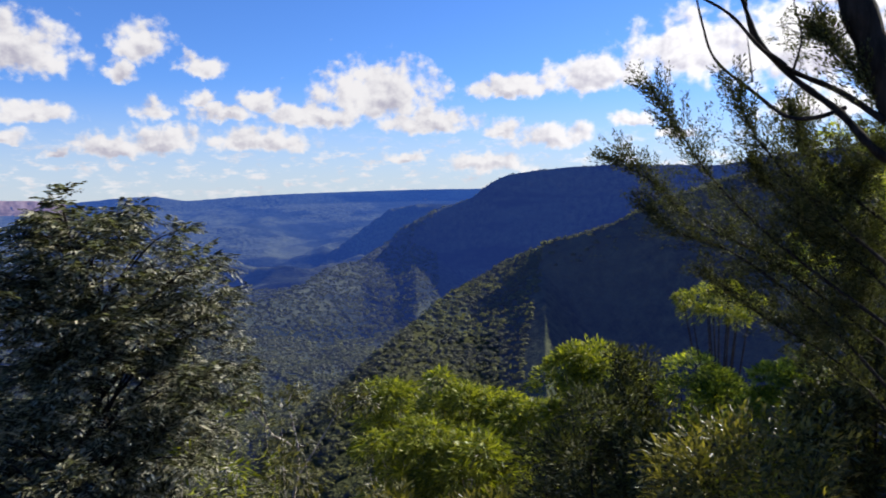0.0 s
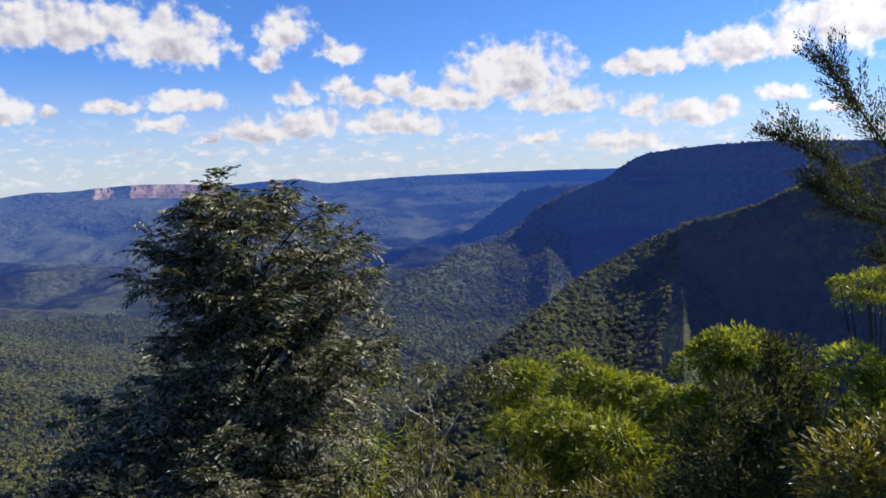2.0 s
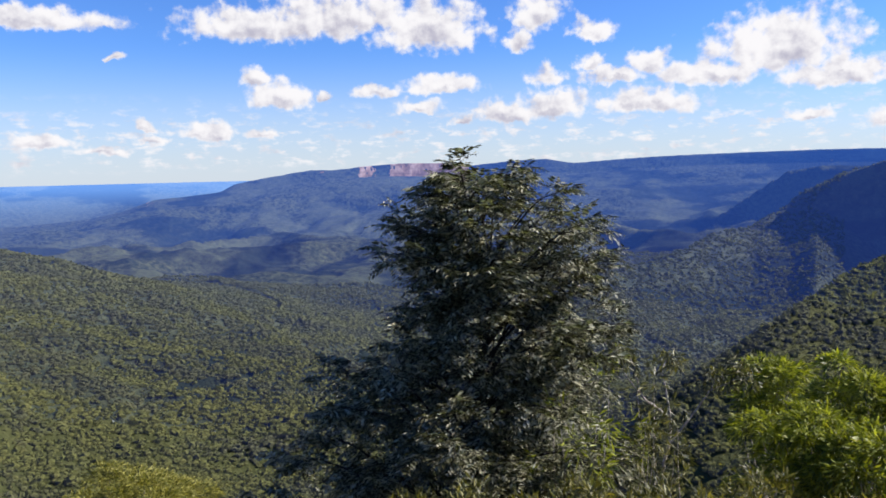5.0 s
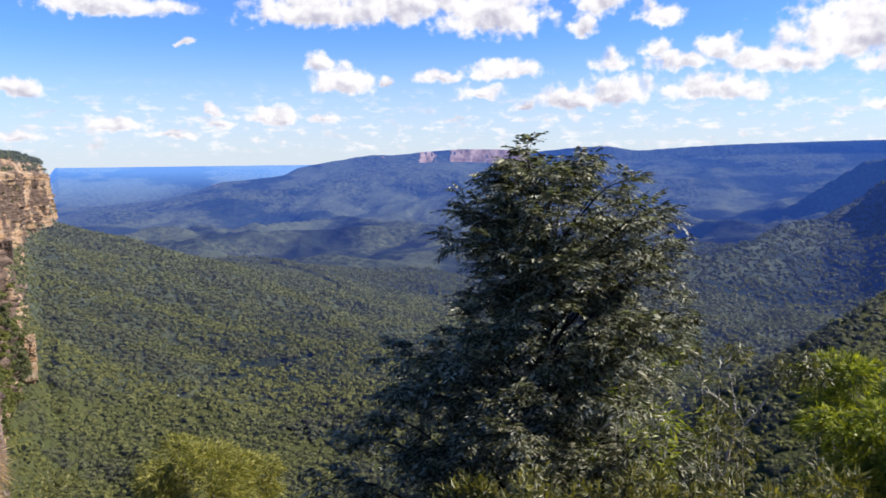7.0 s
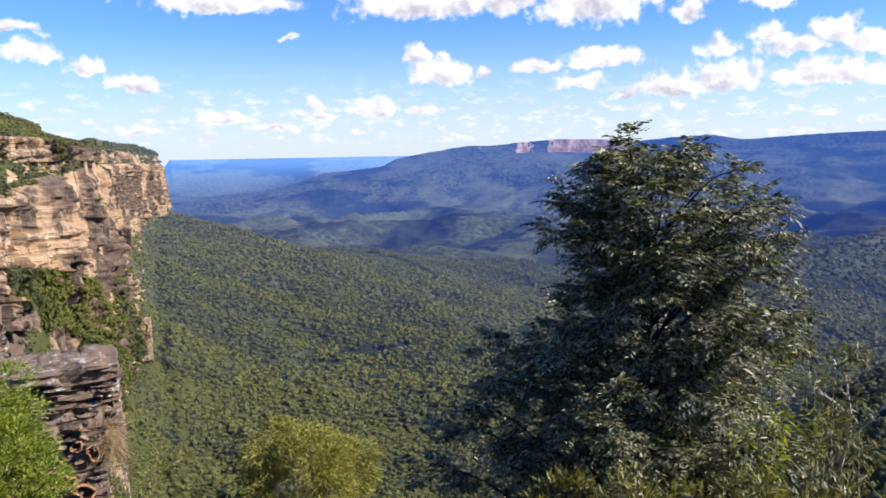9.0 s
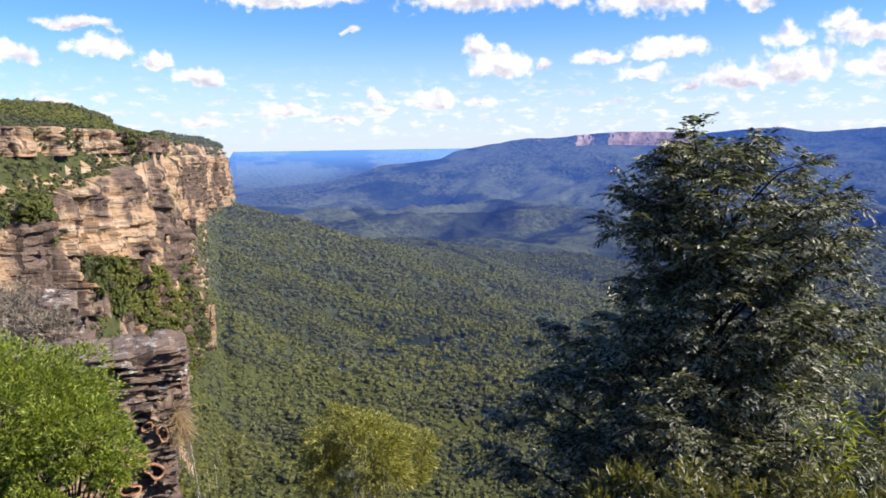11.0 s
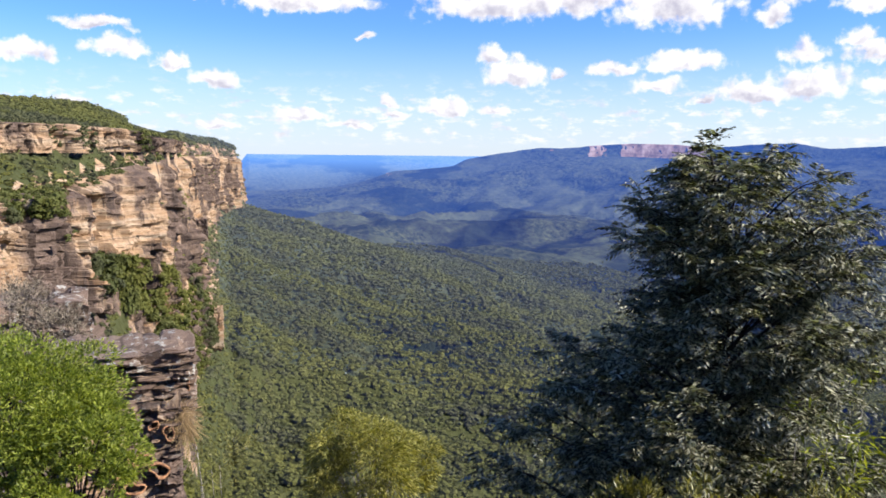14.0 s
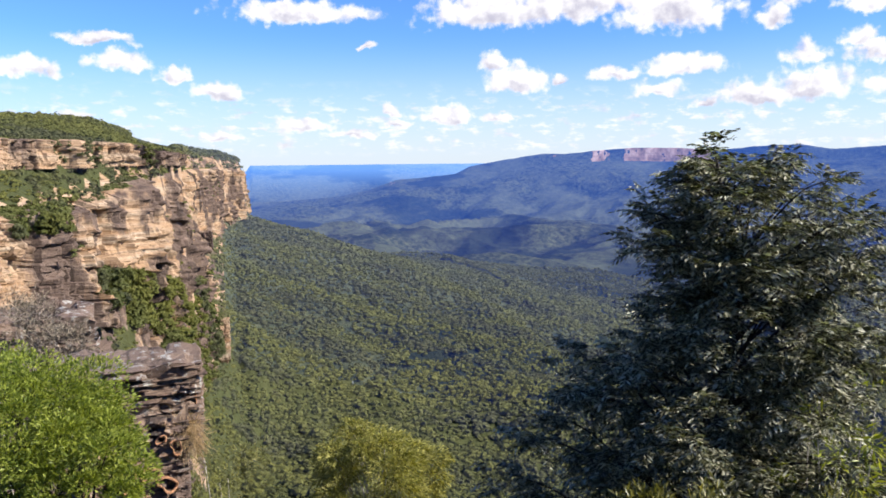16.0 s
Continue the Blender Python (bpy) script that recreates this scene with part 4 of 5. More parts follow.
def dark_tree():
    foot = heading(TREE_AZ, TREE_R, TREE_FOOT)
    tree = thing("tree", foot, "dark feather-leaved tree with glossy leaves on the slope", "tree")
    side = np.array(heading(TREE_AZ + 90, 1, 0))           # to the left
    ahead = np.array(heading(TREE_AZ, 1, 0))
    axis = catmull([(0, 0, 0), side * 0.05 + (0, 0, 1.2), side * -0.03 + (0, 0, 2.6), side * 0.04 + (0, 0, 3.6), side * -0.06 + (0, 0, 4.6), side * -0.14 + (0, 0, 5.6), side * 0.04 + (0, 0, 6.4), side * 0.14 + (0, 0, TREE_TOP - TREE_FOOT)], 8)
    part("trunk", *tube(axis, 0.095, 0.008, 8), M_BARK_DARK, tree, "dark slender trunk", True)
    at, way, twig = [], [], []

    def spray(start, d, ln, n):
        """A twig with feather leaves along it and a fan of them at its end."""
        end = start + d * ln + (0, 0, -0.06 * ln)
        twig.append(tube(catmull([start, start + d * ln * 0.5 + (0, 0, 0.05 * ln), end], 3), 0.005, 0.0018, 4))
        q = np.r_[np.linspace(0.3, 0.9, n - 3), 1, 1, 1][:, None]
        at.append(start + (end - start) * q)
        flat = np.cross(d, (0, 0, 1.0))
        sgn = np.where(np.arange(n) % 2, 1.0, -1.0)[:, None] * np.r_[np.ones(n - 3), 0.0, 0.5, 0.5][:, None]
        way.append(d * 0.75 + flat * sgn * 0.9 + 0.25 * unit(n) + (0, 0, 0.15))

    count, extra = 150, 26
    for k in range(count + extra):
        u = (k + 0.5) / count
        z_end = -4.4 + (TREE_TOP + 4.25) * u**0.70 if k < count else rng.uniform(0.5, 1.6)      # more limbs in the upper crown
        phi = k * 2.39996 + rng.uniform(-0.4, 0.4)
        c, s = math.cos(phi), math.sin(phi)
        reach = np.interp(z_end, *zip(*(LEFT_REACH if c > 0 else RIGHT_REACH))) * (0.72 + 0.28 * abs(c))
        reach = max(0.12, reach * (rng.uniform(0.55, 1.0) if k % 3 else rng.uniform(0.92, 1.03)) - 0.10)
        h = min(max(z_end - TREE_FOOT - reach * rng.uniform(0.5, 0.95), 0.5), axis[-1][2] - 0.12)
        root = np.array([np.interp(h, axis[:, 2], axis[:, i]) for i in range(3)])
        ray = side * c + ahead * s
        tip = ray * reach + (0, 0, z_end - TREE_FOOT)
        path = catmull([root, root + (tip - root) * 0.35 + (0, 0, 0.10 * reach) + 0.05 * reach * unit(1)[0], root + (tip - root) * 0.72 + (0, 0, 0.12 * reach) + 0.06 * reach * unit(1)[0], tip], 5)
        part("branch", *tube(path, 0.008 + 0.010 * reach, 0.003, 5), M_BARK_DARK, tree, "", True)
        m = len(path)
        for j in range(max(4, int((4.8 if z_end > 0.2 else 10) * reach))):
            t = rng.uniform(0.2, 0.97)
            i = min(int(t * (m - 1)), m - 2)
            d = ray * rng.uniform(0.35, 0.9) + np.cross(ray, (0, 0, 1.0)) * (1 if j % 2 else -1) * rng.uniform(0.3, 1.0) + (0, 0, rng.uniform(-0.15, 0.45))
            spray(path[i], d / np.linalg.norm(d), rng.uniform(0.14, 0.40) * (0.6 + 0.4 * min(reach, 1.2)), 8)
        d = path[-1] - path[-2]
        spray(path[-1], d / np.linalg.norm(d), 0.12, 6)
    for j in range(5):                                            # the leader
        d = unit(1)[0] * (1, 1, 0.3) + (0, 0, 0.5)
        spray(axis[-1] - (0, 0, 0.06 * j), d / np.linalg.norm(d), 0.10, 5)
    part("fine_branching", *join(twig), M_BARK_DARK, tree, "", True)
    part("crown", *fronds(np.vstack(at), np.vstack(way), 0.26, 7, 0.100, 0.029, 0.38), M_LEAF_DARK, tree, "glossy dark compound leaves")
    return tree


dark_tree()


def shrub(name, label, category, at, centre, radii, clumps, per, length, width, mat, stem_mat, droop=0.3, wild=0.6, tuft=0.28, stems=6, stem_r=0.02, hollow=0.45, up=0.2, group=""):
    """A leafy bush or small tree: stems from one foot, and a crown of leaf tufts with gaps."""
    ob = thing(name, at, label, category, group)
    c = np.array(centre) - np.array(at)
    d = unit(clumps)
    d[:, 2] = np.where(rng.random(clumps) < 0.45, np.abs(d[:, 2]), d[:, 2])
    lump = 0.75 + 0.5 * value_noise(d * 1.7 + c[0] * 3.1 + 9)
    spot = c + d * np.array(radii) * (rng.uniform(hollow, 1.0, (clumps, 1)) ** 0.6) * lump[:, None]
    order = np.argsort(-np.linalg.norm(spot - c, axis=1))[:stems]
    for i in order:
        m1 = (spot[i] * 0.35) * (0.55, 0.55, 1.1)
        m2 = spot[i] * 0.72 + 0.06 * unit(1)[0]
        part("stem", *tube(catmull([(0, 0, 0), m1, m2, spot[i]], 6), stem_r, stem_r * 0.25, 6), stem_mat, ob, "", True)
    at2, way = [], []
    for i in range(clumps):
        e = unit(per)
        q = spot[i] + e * rng.uniform(0.2, 1.0, (per, 1)) * tuft * np.array(radii).mean()
        out = (spot[i] - c) / (np.linalg.norm(spot[i] - c) + 1e-6)
        at2.append(q)
        way.append(e * 0.7 + out * 0.6 + (0, 0, up))
    v, f = leaves(np.vstack(at2), np.vstack(way), length, width, droop, wild)
    part("foliage", v, f, mat, ob)
    return ob


def domed(name, label, category, at, centre, radii, domes, per, length, width, mat, stem_mat, droop=0.5, wild=0.5, stem_r=0.02, size=0.42, group=""):
    """A bush whose leaves sit in rounded heads at the branch ends, with open shade and bare stems below them."""
    ob = thing(name, at, label, category, group)
    c, rad = np.array(centre) - np.array(at), np.array(radii)
    at2, way = [], []
    for k in range(domes):
        phi, up = k * 2.39996 + rng.uniform(-0.5, 0.5), 1 - 1.35 * (k + 0.5) / domes
        flat = math.sqrt(max(0.0, 1 - up * up))
        d = np.array([math.cos(phi) * flat, math.sin(phi) * flat, up])
        head = c + d * rad * rng.uniform(0.55, 0.95)
        w = size * rad.mean() * rng.uniform(0.6, 1.25)
        m1 = head * (0.07, 0.07, 0.5) + 0.03 * unit(1)[0]
        m2 = head * (0.45, 0.45, 0.8) + 0.04 * unit(1)[0]
        part("stem", *tube(catmull([(0, 0, 0), m1, m2, head], 6), stem_r, stem_r * 0.22, 6), stem_mat, ob, "", True)
        e = unit(per)
        e[:, 2] = np.where(rng.random(per) < 0.8, np.abs(e[:, 2]), e[:, 2])
        lump = 0.7 + 0.6 * value_noise(e * 2.4 + k * 5.1)
        at2.append(head + e * (w * (1 - 0.45 * rng.random((per, 1)) ** 2) * lump[:, None]) * (1, 1, 0.75))
        way.append(e * 0.9 + 0.3 * d)
    part("foliage", *leaves(np.vstack(at2), np.vstack(way), length, width, droop, wild), mat, ob)
    return ob


def spot(az, r, el):
    """A place by azimuth, distance and height angle, seen from the lookout."""
    return heading(az, r, 1.6 + r * math.tan(radians(el)))


def grounded(az, r):
    return heading(az, r, float(land_height(np.array([az]), np.array([r]))[0]))


def bush(az, r, el_top, half_deg, tall, name="bush", **kw):
    """A bush whose crown tops out at a height angle, as wide as half_deg to each side."""
    w = r * math.tan(radians(half_deg))
    top = spot(az, r, el_top)
    centre = top - Vector((0, 0, tall * 0.8))
    foot = grounded(az, r)
    foot.z = min(foot.z, centre.z - tall)
    if "domes" in kw:
        return domed(name, kw.pop("label"), kw.pop("category", "bush"), foot, centre, (w, w * 0.85, tall), **kw)
    return shrub(name, kw.pop("label"), kw.pop("category", "bush"), foot, centre, (w, w * 0.85, tall), **kw)


LIME = dict(mat=M_LEAF_LIME, stem_mat=M_BARK_PALE, length=0.115, width=0.024, droop=0.75, wild=0.55)
lime_label = "sunlit yellow-green bush with narrow leaves on the slope"
for az_, r_, el_, w_, tall_, n_ in ((4.6, 12.5, -13.6, 2.7, 0.95, 14), (-0.8, 12.0, -13.5, 3.3, 1.1, 18), (-4.4, 11.5, -14.6, 2.8, 1.0, 14), (-6.6, 11.0, -14.6, 2.4, 1.0, 11), (2.6, 10.6, -17.0, 3.8, 1.1, 17), (-2.4, 10.2, -17.2, 4.2, 1.1, 18)):
    bush(az_, r_, el_, w_, tall_, label=lime_label, domes=n_, per=420, group="lime bushes", **LIME)
for az_, r_, el_, w_, tall_ in ((15.8, 9.6, -14.6, 3.4, 0.9), (11.6, 10.0, -14.8, 3.2, 1.0), (18.5, 7.6, -17.5, 3.4, 0.7), (9.0, 9.2, -17.0, 3.8, 0.9), (13.6, 8.4, -18.6, 4.0, 0.8)):
    bush(az_, r_, el_, w_, tall_, name="sapling", label="thin eucalypt sapling with pale stems and hanging leaves", category="sapling", clumps=11, per=30, group="saplings",
         stems=6, stem_r=0.014, mat=M_LEAF_LIME if az_ > 15 else M_LEAF_SAPLING, stem_mat=M_BARK_PALE, length=0.13, width=0.024, droop=0.8, wild=0.6, hollow=0.5, tuft=0.30)
# the taller bush, dark behind its lit top
bush(-10.6, 9.0, -11.0, 3.4, 1.2, label="tall olive bush with sunlit yellow top", domes=22, per=620, size=0.36, group="tall bushes", mat=M_LEAF_LIME, stem_mat=M_BARK_DARK, length=0.075, width=0.02, droop=0.45, wild=0.6)
bush(-14.2, 8.2, -13.4, 3.6, 1.5, label="tall dark green bush on the slope", clumps=150, per=120, tuft=0.17, stems=3, hollow=0.3, group="tall bushes", mat=M_LEAF_TEA, stem_mat=M_BARK_DARK, length=0.065, width=0.02, droop=0.4, wild=0.7)
bush(-19.2, 7.8, -12.6, 3.4, 1.2, label="green feathery bush under the leaning tree", domes=22, per=600, size=0.34, group="tall bushes", mat=M_LEAF_GREEN, stem_mat=M_BARK_DARK, length=0.06, width=0.018, droop=0.35, wild=0.7)
bush(-24.4, 7.3, -10.9, 3.9, 1.2, label="green feathery bush under the leaning tree", domes=22, per=600, size=0.34, group="tall bushes", mat=M_LEAF_GREEN, stem_mat=M_BARK_DARK, length=0.06, width=0.018, droop=0.35, wild=0.7)
bush(-29.5, 6.2, -9.6, 5.0, 1.4, label="dense dark green bush beside the lookout", clumps=165, per=125, tuft=0.16, stems=3, hollow=0.3, group="tall bushes", mat=M_LEAF_TEA, stem_mat=M_BARK_DARK, length=0.075, width=0.02, droop=0.35, wild=0.7)
# the shade on this bush is put into its dark leaf colour
bush(-12.0, 6.6, -17.0, 7.0, 1.0, label="dark shaded bush at the lookout's foot", clumps=80, per=150, stems=4, group="tall bushes", mat=M_LEAF_TEA, stem_mat=M_BARK_DARK, length=0.075, width=0.02, droop=0.35, wild=0.7)
bush(-22.0, 5.4, -17.0, 8.0, 1.0, label="dense olive bush at the lookout's foot", clumps=80, per=150, stems=4, group="tall bushes", mat=M_LEAF_OLIVE, stem_mat=M_BARK_DARK, length=0.07, width=0.02, droop=0.35, wild=0.7)
bush(-29.2, 9.0, 2.4, 4.4, 1.15, name="small_tree", category="tree", label="sunlit green small tree behind the leaning tea tree", domes=20, per=520, size=0.36, mat=M_LEAF_GREEN, stem_mat=M_BARK_DARK, length=0.07, width=0.02, droop=0.4, wild=0.6)
# a flat-topped small gum farther down
bush(-19.9, 21.0, -6.6, 3.2, 0.75, name="gum_tree", category="tree", label="small flat-topped gum with lime crown", domes=12, per=420, mat=M_LEAF_LIME, stem_mat=M_BARK_DARK, length=0.13, width=0.03, droop=0.4, wild=0.6, stem_r=0.05)
# low plants along the bottom of the view
for az_, r_, el_, w_ in ((30.5, 6.4, -24.4, 3.6), (24.5, 6.0, -24.2, 4.2), (17.8, 6.2, -23.2, 4.2), (11.0, 6.6, -23.0, 4.2), (4.0, 6.8, -22.0, 4.6), (-4.0, 6.8, -22.0, 5.0)):
    bush(az_, r_, el_, w_, 0.42, name="fern_bush", label="low yellow-green bush with narrow upright leaves", clumps=30, per=60, group="low bushes", mat=M_LEAF_OLIVE, stem_mat=M_BARK_PALE, length=0.09, width=0.018, droop=0.2, wild=0.9, up=0.3)
# the olive gum crown below the edge
bush(51.0, 15.0, -20.6, 5.9, 1.05, name="gum_tree", category="tree", label="small olive-yellow gum tree with pale branches", domes=30, per=1000, size=0.32, mat=M_LEAF_GOLD, stem_mat=M_BARK_PALE, length=0.095, width=0.021, droop=0.7, wild=0.55, stem_r=0.04)
bush(62.0, 17.0, -21.0, 4.0, 1.1, name="gum_tree", category="tree", label="thin grey-green sapling gum below the ledge", clumps=34, per=60, mat=M_LEAF_OLIVE, stem_mat=M_BARK_PALE, length=0.12, width=0.024, droop=0.6, wild=0.6, stem_r=0.03, stems=7)
# bright round shrub beside the rock ledge
bush(75.2, 9.6, -13.4, 7.4, 1.0, name="shrub", category="shrub", label="bright green leafy shrub growing on the rock ledge", domes=44, per=640, size=0.30, mat=M_LEAF_GREEN, stem_mat=M_BARK_DARK, length=0.052, width=0.02, droop=0.1, wild=0.7, group="ledge shrubs")
bush(72.4, 9.0, -17.4, 5.4, 1.0, name="shrub", category="shrub", label="bright green leafy shrub growing on the rock ledge", domes=34, per=640, size=0.30, mat=M_LEAF_GREEN, stem_mat=M_BARK_DARK, length=0.052, width=0.02, droop=0.1, wild=0.7, group="ledge shrubs")


# the leaning tea tree at the edge of the lookout
TEA_LIMBS = [
    (0.018, ((-31.2, 1.1), (-29.3, 2.8), (-27.3, 5.3), (-24.6, 7.7), (-22.6, 10.1), (-21.4, 13.2), (-20.6, 16.5))),
    (0.013, ((-29.9, 4.5), (-27.3, 6.6), (-24.6, 8.1), (-22.6, 9.8), (-20.6, 12.2), (-18.0, 13.9))),
    (0.010, ((-27.7, 5.5), (-26.0, 5.0), (-24.2, 5.2), (-22.1, 7.0), (-19.7, 9.3), (-18.8, 12.0), (-18.2, 15.0))),
    (0.007, ((-24.2, 8.5), (-22.1, 10.6), (-21.7, 13.2), (-22.0, 15))),
    (0.005, ((-24.6, 8.1), (-25.1, 10.3), (-24.6, 12.8), (-24.9, 15))),
    (0.004, ((-22.1, 7.6), (-21.9, 9.4), (-21.7, 11.0))),
    (0.008, ((-30.2, 8.3), (-28.9, 10.9), (-28.4, 12.3), (-28.6, 15))),
]
TEA_SPRAYS = [
    ((-31.4, -9.5), (-24.6, -4.1), (-19.9, 0.7), (-17.2, 4.8), (-15.2, 8.0)),
    ((-31.4, -10.9), (-23.9, -4.9), (-18.4, -1.7), (-15.3, 1.2), (-12.9, 2.7)),
    ((-30.3, -4.8), (-25.7, -0.3), (-22.5, 3.7), (-20.5, 7.7)),
    ((-30.8, -13.1), (-26.4, -8.3), (-21.0, -4.1), (-17.2, -2.5), (-14.5, -0.4)),
    ((-31.3, -3.0), (-27.4, 0.4), (-25.3, 2.8), (-24.6, 5.5)),
    ((-31.2, 3.2), (-28.0, 8.2), (-25.9, 10.5)),
    ((-31.4, -15.2), (-27.5, -11.2), (-22.9, -8.4), (-18.4, -4.9)),
    ((-31.3, -7.3), (-28.1, -4.1), (-24.6, -1.0), (-22.1, 2.2)),
]


def tea_tree():
    foot = grounded(-40.0, 3.0)
    tree = thing("tree", foot, "dark leaning tea tree with bare limbs and fine leaves", "tree")
    o = np.array(foot)
    trunk = [foot, spot(-37.8, 2.75, -14), spot(-34.0, 2.6, -3), spot(-31.2, 2.5, 4.2), spot(-29.3, 2.5, 9.0), spot(-27.6, 2.5, 14.0), spot(-26.2, 2.6, 20.0)]
    part("trunk", *tube(catmull([np.array(p) - o for p in trunk], 6), 0.062, 0.038, 10), M_BARK_DARK, tree, "thick dark leaning trunk", True)
    for r, line in TEA_LIMBS:
        p = [np.array(spot(a, 2.5 + 0.05 * math.sin(k * 1.3 + r * 900), e)) - o for k, (a, e) in enumerate(line)]
        part("limb", *tube(catmull(p, 6), r * 0.75, r * 0.25, 6), M_BARK_DARK, tree, "", True)
    at, way = [], []
    for k, line in enumerate(TEA_SPRAYS):
        p = catmull([np.array(spot(a, 2.62 + 0.12 * math.sin(k * 2.2), e)) - o for a, e in line], 12)
        part("limb", *tube(p, 0.006, 0.002, 5), M_BARK_DARK, tree, "", True)
        n = len(p)
        for j in range(84):
            t = rng.uniform(0.12, 1.0)
            i = min(int(t * (n - 1)), n - 2)
            d = p[i + 1] - p[i]
            d = d / np.linalg.norm(d) + 0.75 * unit(1)[0] + (0, 0, 0.35)
            d /= np.linalg.norm(d)
            ln = (0.09 + 0.20 * (1 - t)) * rng.uniform(0.5, 1.2)
            m = 84
            q = rng.uniform(0.0, 1, (m, 1))
            at.append(p[i] + d * ln * q + 0.012 * unit(m))
            way.append(np.repeat(d[None], m, 0) + 0.6 * unit(m) + (0, 0, 0.2))
    for a, e, n in ((-25.6, 9.8, 14), (-29.5, 6.0, 16), (-28.6, 1.0, 190), (-26.0, -2.0, 170), (-28.5, -7.0, 200), (-29, -3, 190), (-30, 3, 80), (-23.5, -5.0, 70), (-26, -9, 90), (-21.0, -2.0, 24), (-22.0, 1.5, 18)):
        c = np.array(spot(a, 2.75, e)) - o
        for j in range(n):
            b = c + unit(1)[0] * rng.uniform(0, 0.16)
            d = unit(1)[0] + (-0.35, 0, 0.45)
            m = 44
            at.append(b + d * 0.07 * rng.uniform(0, 1, (m, 1)) + 0.01 * unit(m))
            way.append(np.repeat(d[None], m, 0) + 0.6 * unit(m))
    part("crown", *leaves(np.vstack(at), np.vstack(way), 0.0125, 0.0036, 0.0, 0.3), M_LEAF_TEA, tree, "fine dark green leaves")


tea_tree()


# the weathered rock ledge below the shrub: bedded slabs with hollows
def slab_mesh(length, depth, tall, seed):
    bm = bmesh.new()
    bmesh.ops.create_cube(bm, size=1.0)
    bmesh.ops.subdivide_edges(bm, edges=bm.edges, cuts=5, use_grid_fill=True)
    for v in bm.verts:
        p = v.co.copy()
        r = max(abs(p.x), abs(p.y))
        round_off = 1.0 - 0.22 * max(0.0, (abs(p.x) + abs(p.y)) - 0.7)
        n = noise.fractal(Vector((p.x * 2 + seed, p.y * 2 + seed * 1.7, p.z * 2)), 1.0, 2.0, 4)
        v.co = Vector((p.x * round_off * (1 + 0.30 * n), p.y * round_off * (1 + 0.30 * n), p.z * (1.0 - 0.35 * max(0, r - 0.25)) + 0.22 * n))
        v.co = Vector((v.co.x * length, v.co.y * depth, v.co.z * tall))
    v = np.array([x.co[:] for x in bm.verts])
    f = [tuple(x.index for x in q.verts) for q in bm.faces]
    bm.free()
    return v, f


def rock_stack(label, az0, az1, r, el_top, el_low, courses, seed, mat):
    """A stack of weathered sandstone beds, each course of a few slabs, uneven at the edge."""
    low = 1.6 + r * math.tan(radians(el_low))
    high = 1.6 + r * math.tan(radians(el_top))
    mid = 0.5 * (az0 + az1)
    at = heading(mid, r, low)
    rock = thing("rock_outcrop", at, label, "rock")
    side = np.array(heading(mid + 90, 1, 0))
    turn = Euler((0, 0, math.atan2(side[1], side[0]))).to_matrix()
    width = r * math.radians(az1 - az0)
    # a rough core that carries the slabs
    v, f = slab_mesh(width * 0.93, width * 0.8, (high - low) * 0.96, seed)
    v = np.array([turn @ Vector(q) for q in v]) + (0, 0, (high - low) * 0.47)
    part("core", v, f, mat, rock)
    z = 0.0
    steps = np.array([rng.uniform(0.4, 1.5) for _ in range(courses)])
    steps *= (high - low) / steps.sum()
    for k, h in enumerate(steps):
        x = -width / 2
        shift = 0.10 * width * rng.uniform(-1, 1)
        while x < width / 2:
            w = width * rng.uniform(0.22, 0.5)
            sv, sf = slab_mesh(w * 1.08, width * 0.9 * rng.uniform(0.9, 1.12), h * rng.uniform(0.78, 1.0), seed + k * 3.3 + x)
            off = Vector((x + w / 2 + shift * (1 if x + w > width * 0.3 else 0.2), -0.05 * width * rng.uniform(-1, 1), 0))
            sv = np.array([turn @ (Vector(q) + off) for q in sv]) + (0, 0, z + h / 2)
            part("slab", sv, sf, mat, rock)
            x += w
        z += h
    return rock


rock_stack("grey lichen-spotted sandstone ledge with eroded beds", 64.1, 71.0, 16.0, -13.5, -17.6, 5, 2.0, M_LEDGE)
honeycomb = rock_stack("reddish honeycombed ironstone beds under the ledge", 65.2, 71.0, 15.4, -17.3, -36.0, 30, 5.0, M_IRON)
rock_stack("grey layered sandstone stack beside the cliff", 70.9, 76.5, 25.0, -9.7, -26.0, 16, 8.0, M_LEDGE)


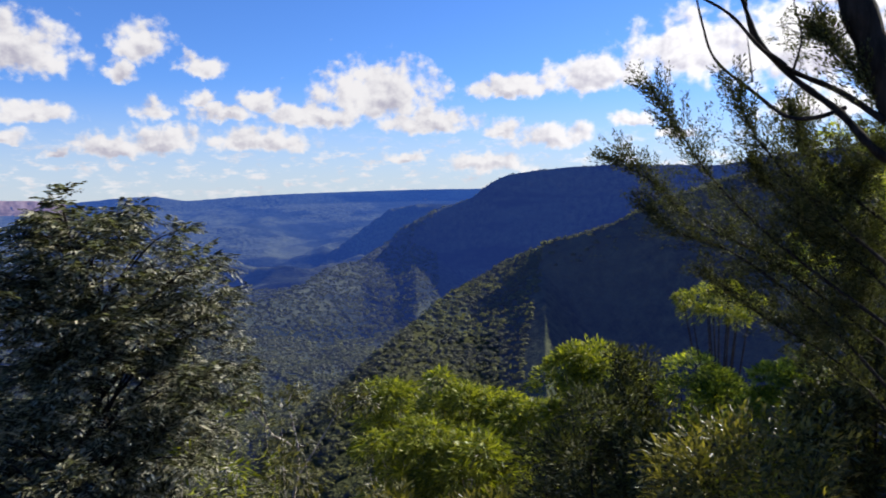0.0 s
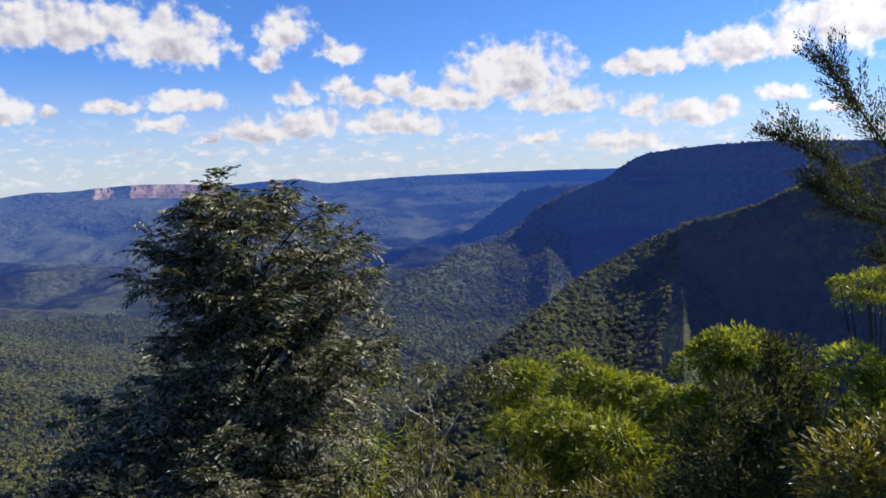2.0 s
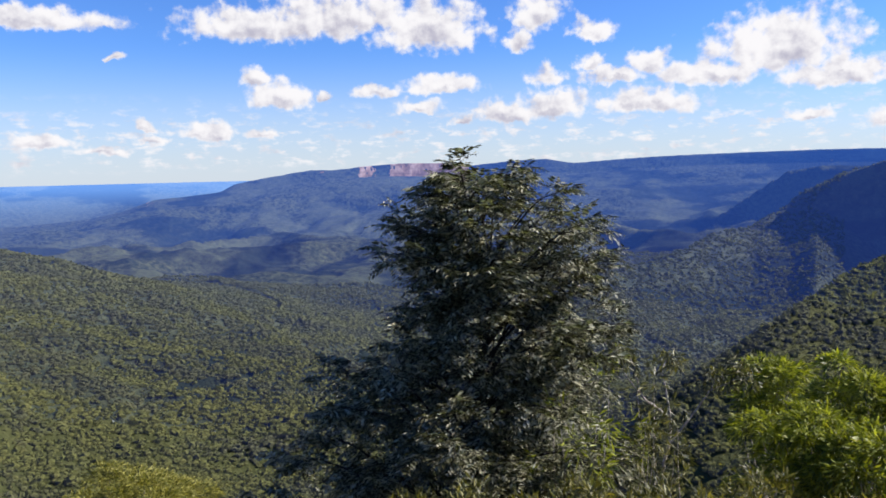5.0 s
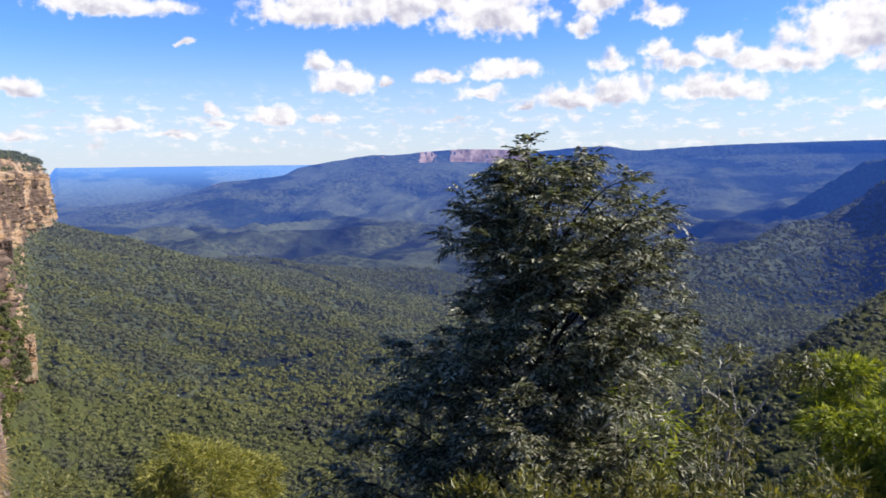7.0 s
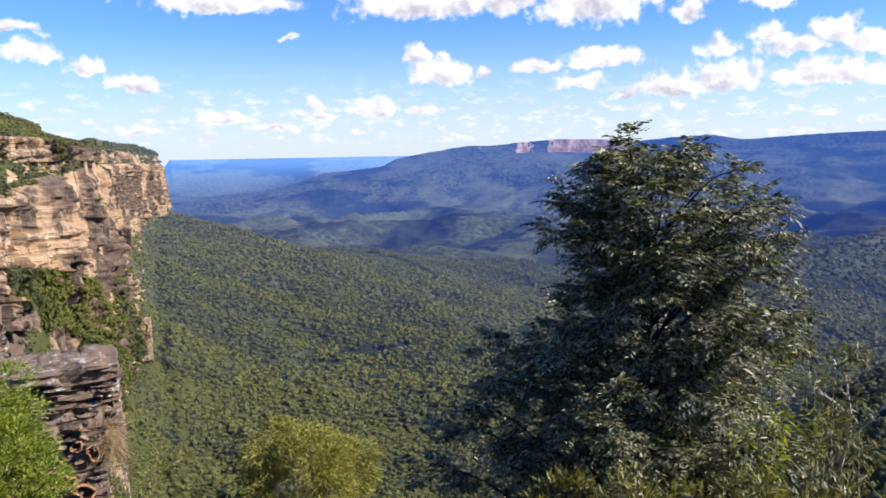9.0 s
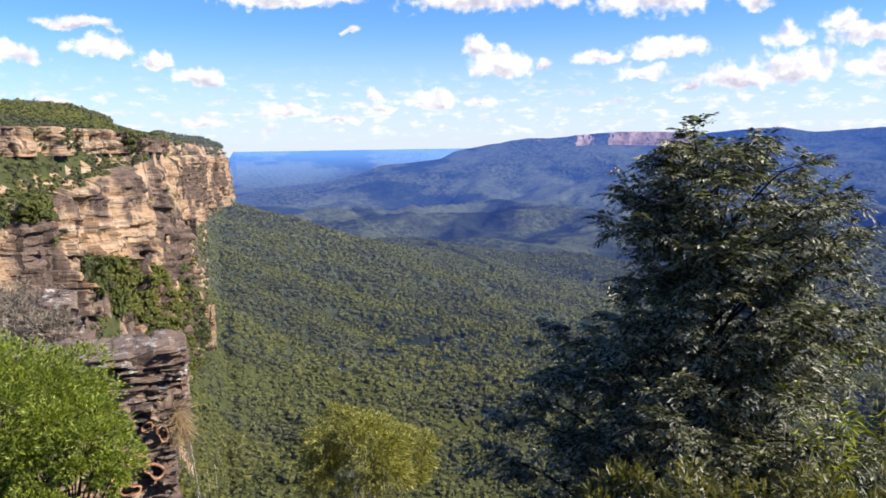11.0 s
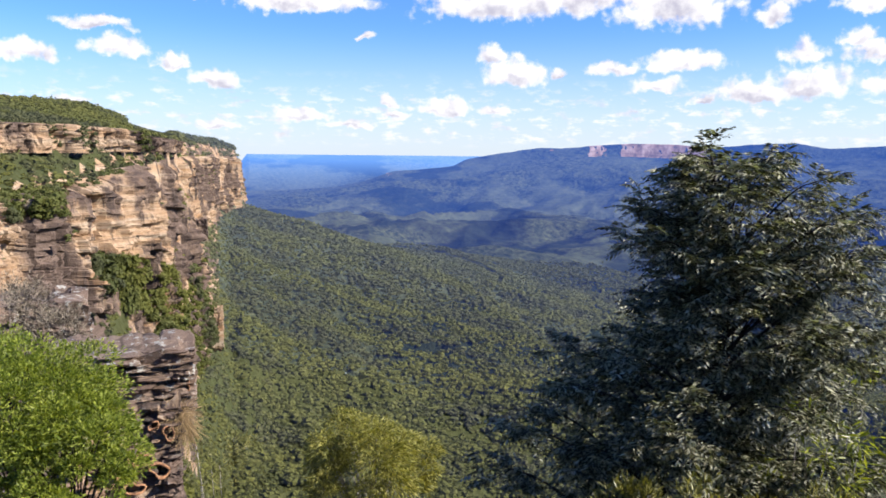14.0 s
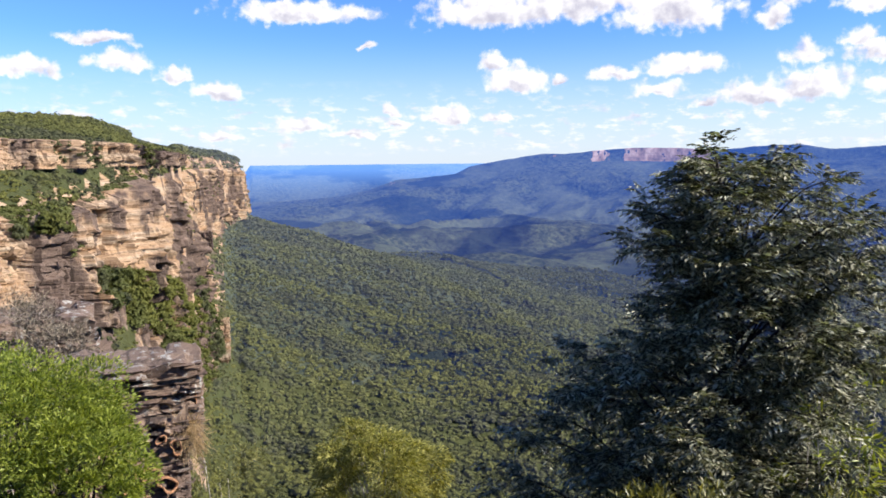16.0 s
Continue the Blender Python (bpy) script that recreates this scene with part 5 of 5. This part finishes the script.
def iron_rim(az, el, r, rad, tall, parent, seed):
    """The hard rim of a weathered hollow: a bent ring standing out of the rock, with a deep cup behind."""
    at = np.array(spot(az, r, el)) - np.array(parent.location)
    side, up, out = np.array(heading(az + 90, 1, 0)), np.array([0, 0, 1.0]), np.array(heading(az + 180, 1, 0))
    n, m = 22, 8
    a = np.linspace(0, 2 * np.pi, n, endpoint=False)
    wave = 1 + 0.22 * np.sin(2 * a + seed) + 0.12 * np.sin(3 * a + seed * 2.3)
    mid = at + (np.cos(a) * rad * wave)[:, None] * side + (np.sin(a) * rad * tall * wave)[:, None] * up + (0.04 * np.sin(3 * a + seed))[:, None] * out
    ray = (mid - at) / np.linalg.norm(mid - at, axis=1, keepdims=True)
    b = np.linspace(0, 2 * np.pi, m, endpoint=False)
    v = mid[:, None] + rad * 0.17 * (np.cos(b)[None, :, None] * ray[:, None] + 1.7 * np.sin(b)[None, :, None] * out)
    f = [(i * m + j, i * m + (j + 1) % m, (i + 1) % n * m + (j + 1) % m, (i + 1) % n * m + j) for i in range(n) for j in range(m)]
    part("iron_rim", v.reshape(-1, 3), f, M_RUST, parent, "rust-brown ironstone rim round a hollow", True)
    cup = np.vstack([mid - out * 0.02, at + 0.75 * (mid - at) - out * 0.22, (at - out * 0.3)[None]])
    cf = [(i, (i + 1) % n, n + (i + 1) % n, n + i) for i in range(n)] + [(n + i, n + (i + 1) % n, 2 * n) for i in range(n)]
    part("hollow", cup, cf, M_PIT, parent, "dark hollow in the rock", True)


for k, (a_, e_, s_, t_) in enumerate(((66.6, -22.2, 0.24, 0.8), (67.8, -21.4, 0.20, 1.0), (69.2, -21.8, 0.22, 1.1), (65.9, -19.8, 0.16, 1.1), (68.4, -23.2, 0.22, 0.8), (66.9, -19.2, 0.13, 0.8), (64.7, -16.6, 0.17, 1.2), (65.6, -17.6, 0.15, 0.8))):
    iron_rim(a_, e_, 14.55 if e_ < -18 else 15.2, s_ * 0.68, t_, honeycomb, k * 1.9)


def grass_tuft(az, el, r, n, length):
    at = spot(az, r, el)
    tuft = thing("grass_tuft", at, "dry straw-coloured grass hanging from the ledge", "grass")
    base = unit(n) * (0.16, 0.16, 0.05)
    way = unit(n) * 0.7 + np.array(heading(az + 180, 0.5, 0)) + (0, 0, 0.25)
    first = leaves(base, way, length, 0.010, 0.35, 0.3)
    second = leaves(base, way, length * 1.2, 0.008, 1.1, 0.4)
    part("grass", *join([first, second]), M_GRASS, tuft)


grass_tuft(65.0, -18.4, 14.9, 260, 0.42)
grass_tuft(64.8, -19.4, 14.9, 180, 0.4)
bush(75.6, 21.0, -9.3, 3.4, 0.8, name="dry_heath", category="shrub", label="grey-brown dry heath on the cliff edge", clumps=60, per=90, mat=M_HEATH_DRY, stem_mat=M_BARK_PALE, length=0.10, width=0.02, droop=0.1, wild=0.9, up=0.4, group="dry heath")
bush(72.8, 19.0, -11.3, 2.4, 0.6, name="dry_heath", category="shrub", label="grey-brown dry heath on the cliff edge", clumps=40, per=80, mat=M_HEATH_DRY, stem_mat=M_BARK_PALE, length=0.10, width=0.02, droop=0.1, wild=0.9, up=0.4, group="dry heath")

# a ghost gum with bare pale limbs among the saplings
GHOST_LIMBS = [
    (0.030, ((12.0, -27.0), (11.9, -22.8), (11.4, -19.5), (11.3, -17.8))),
    (0.020, ((11.3, -17.8), (12.3, -17.0), (13.3, -16.3), (13.8, -14.6), (14.3, -13.4))),
    (0.018, ((11.3, -17.8), (11.6, -16.0), (11.9, -14.5), (11.6, -13.6))),
    (0.016, ((11.4, -19.5), (9.8, -17.4), (8.6, -15.6), (8.2, -14.6))),
    (0.012, ((13.3, -16.3), (14.4, -15.0), (15.2, -13.6))),
    (0.011, ((8.6, -15.6), (7.2, -14.9), (6.4, -14.2))),
]


def ghost_gum():
    foot = grounded(12.0, 11.0)
    tree = thing("gum_tree", foot, "slender ghost gum with bare pale limbs and sparse leaves", "tree")
    o = np.array(foot)
    at, way = [], []
    for k, (r, line) in enumerate(GHOST_LIMBS):
        pts = [np.array(spot(a, 11.0 + 0.1 * math.sin(2 * k + i), e)) - o for i, (a, e) in enumerate(line)]
        if k == 0:
            pts[0] = np.zeros(3)
        part("trunk" if k == 0 else "limb", *tube(catmull(pts, 6), r, r * 0.5, 7), M_BARK_PALE, tree, "smooth pale bark" if k == 0 else "", True)
        if k:
            for j in range(9):
                c = pts[-1] + unit(1)[0] * rng.uniform(0.05, 0.30) * (1, 1, 0.7)
                at.append(c + 0.09 * unit(24))
                way.append(0.8 * unit(24) + (c - pts[-1]))
    part("foliage", *leaves(np.vstack(at), np.vstack(way), 0.12, 0.026, 0.5, 0.5), M_LEAF_SAPLING, tree)


ghost_gum()

rock_stack("pale sandstone pinnacle standing in the forest", 61.7, 62.7, 930.0, -11.2, -14.2, 7, 12.0, M_CLIFF)
rock_stack("pale sandstone blocks below the far cliff", 62.6, 63.5, 1120.0, -4.9, -6.3, 4, 15.0, M_CLIFF)
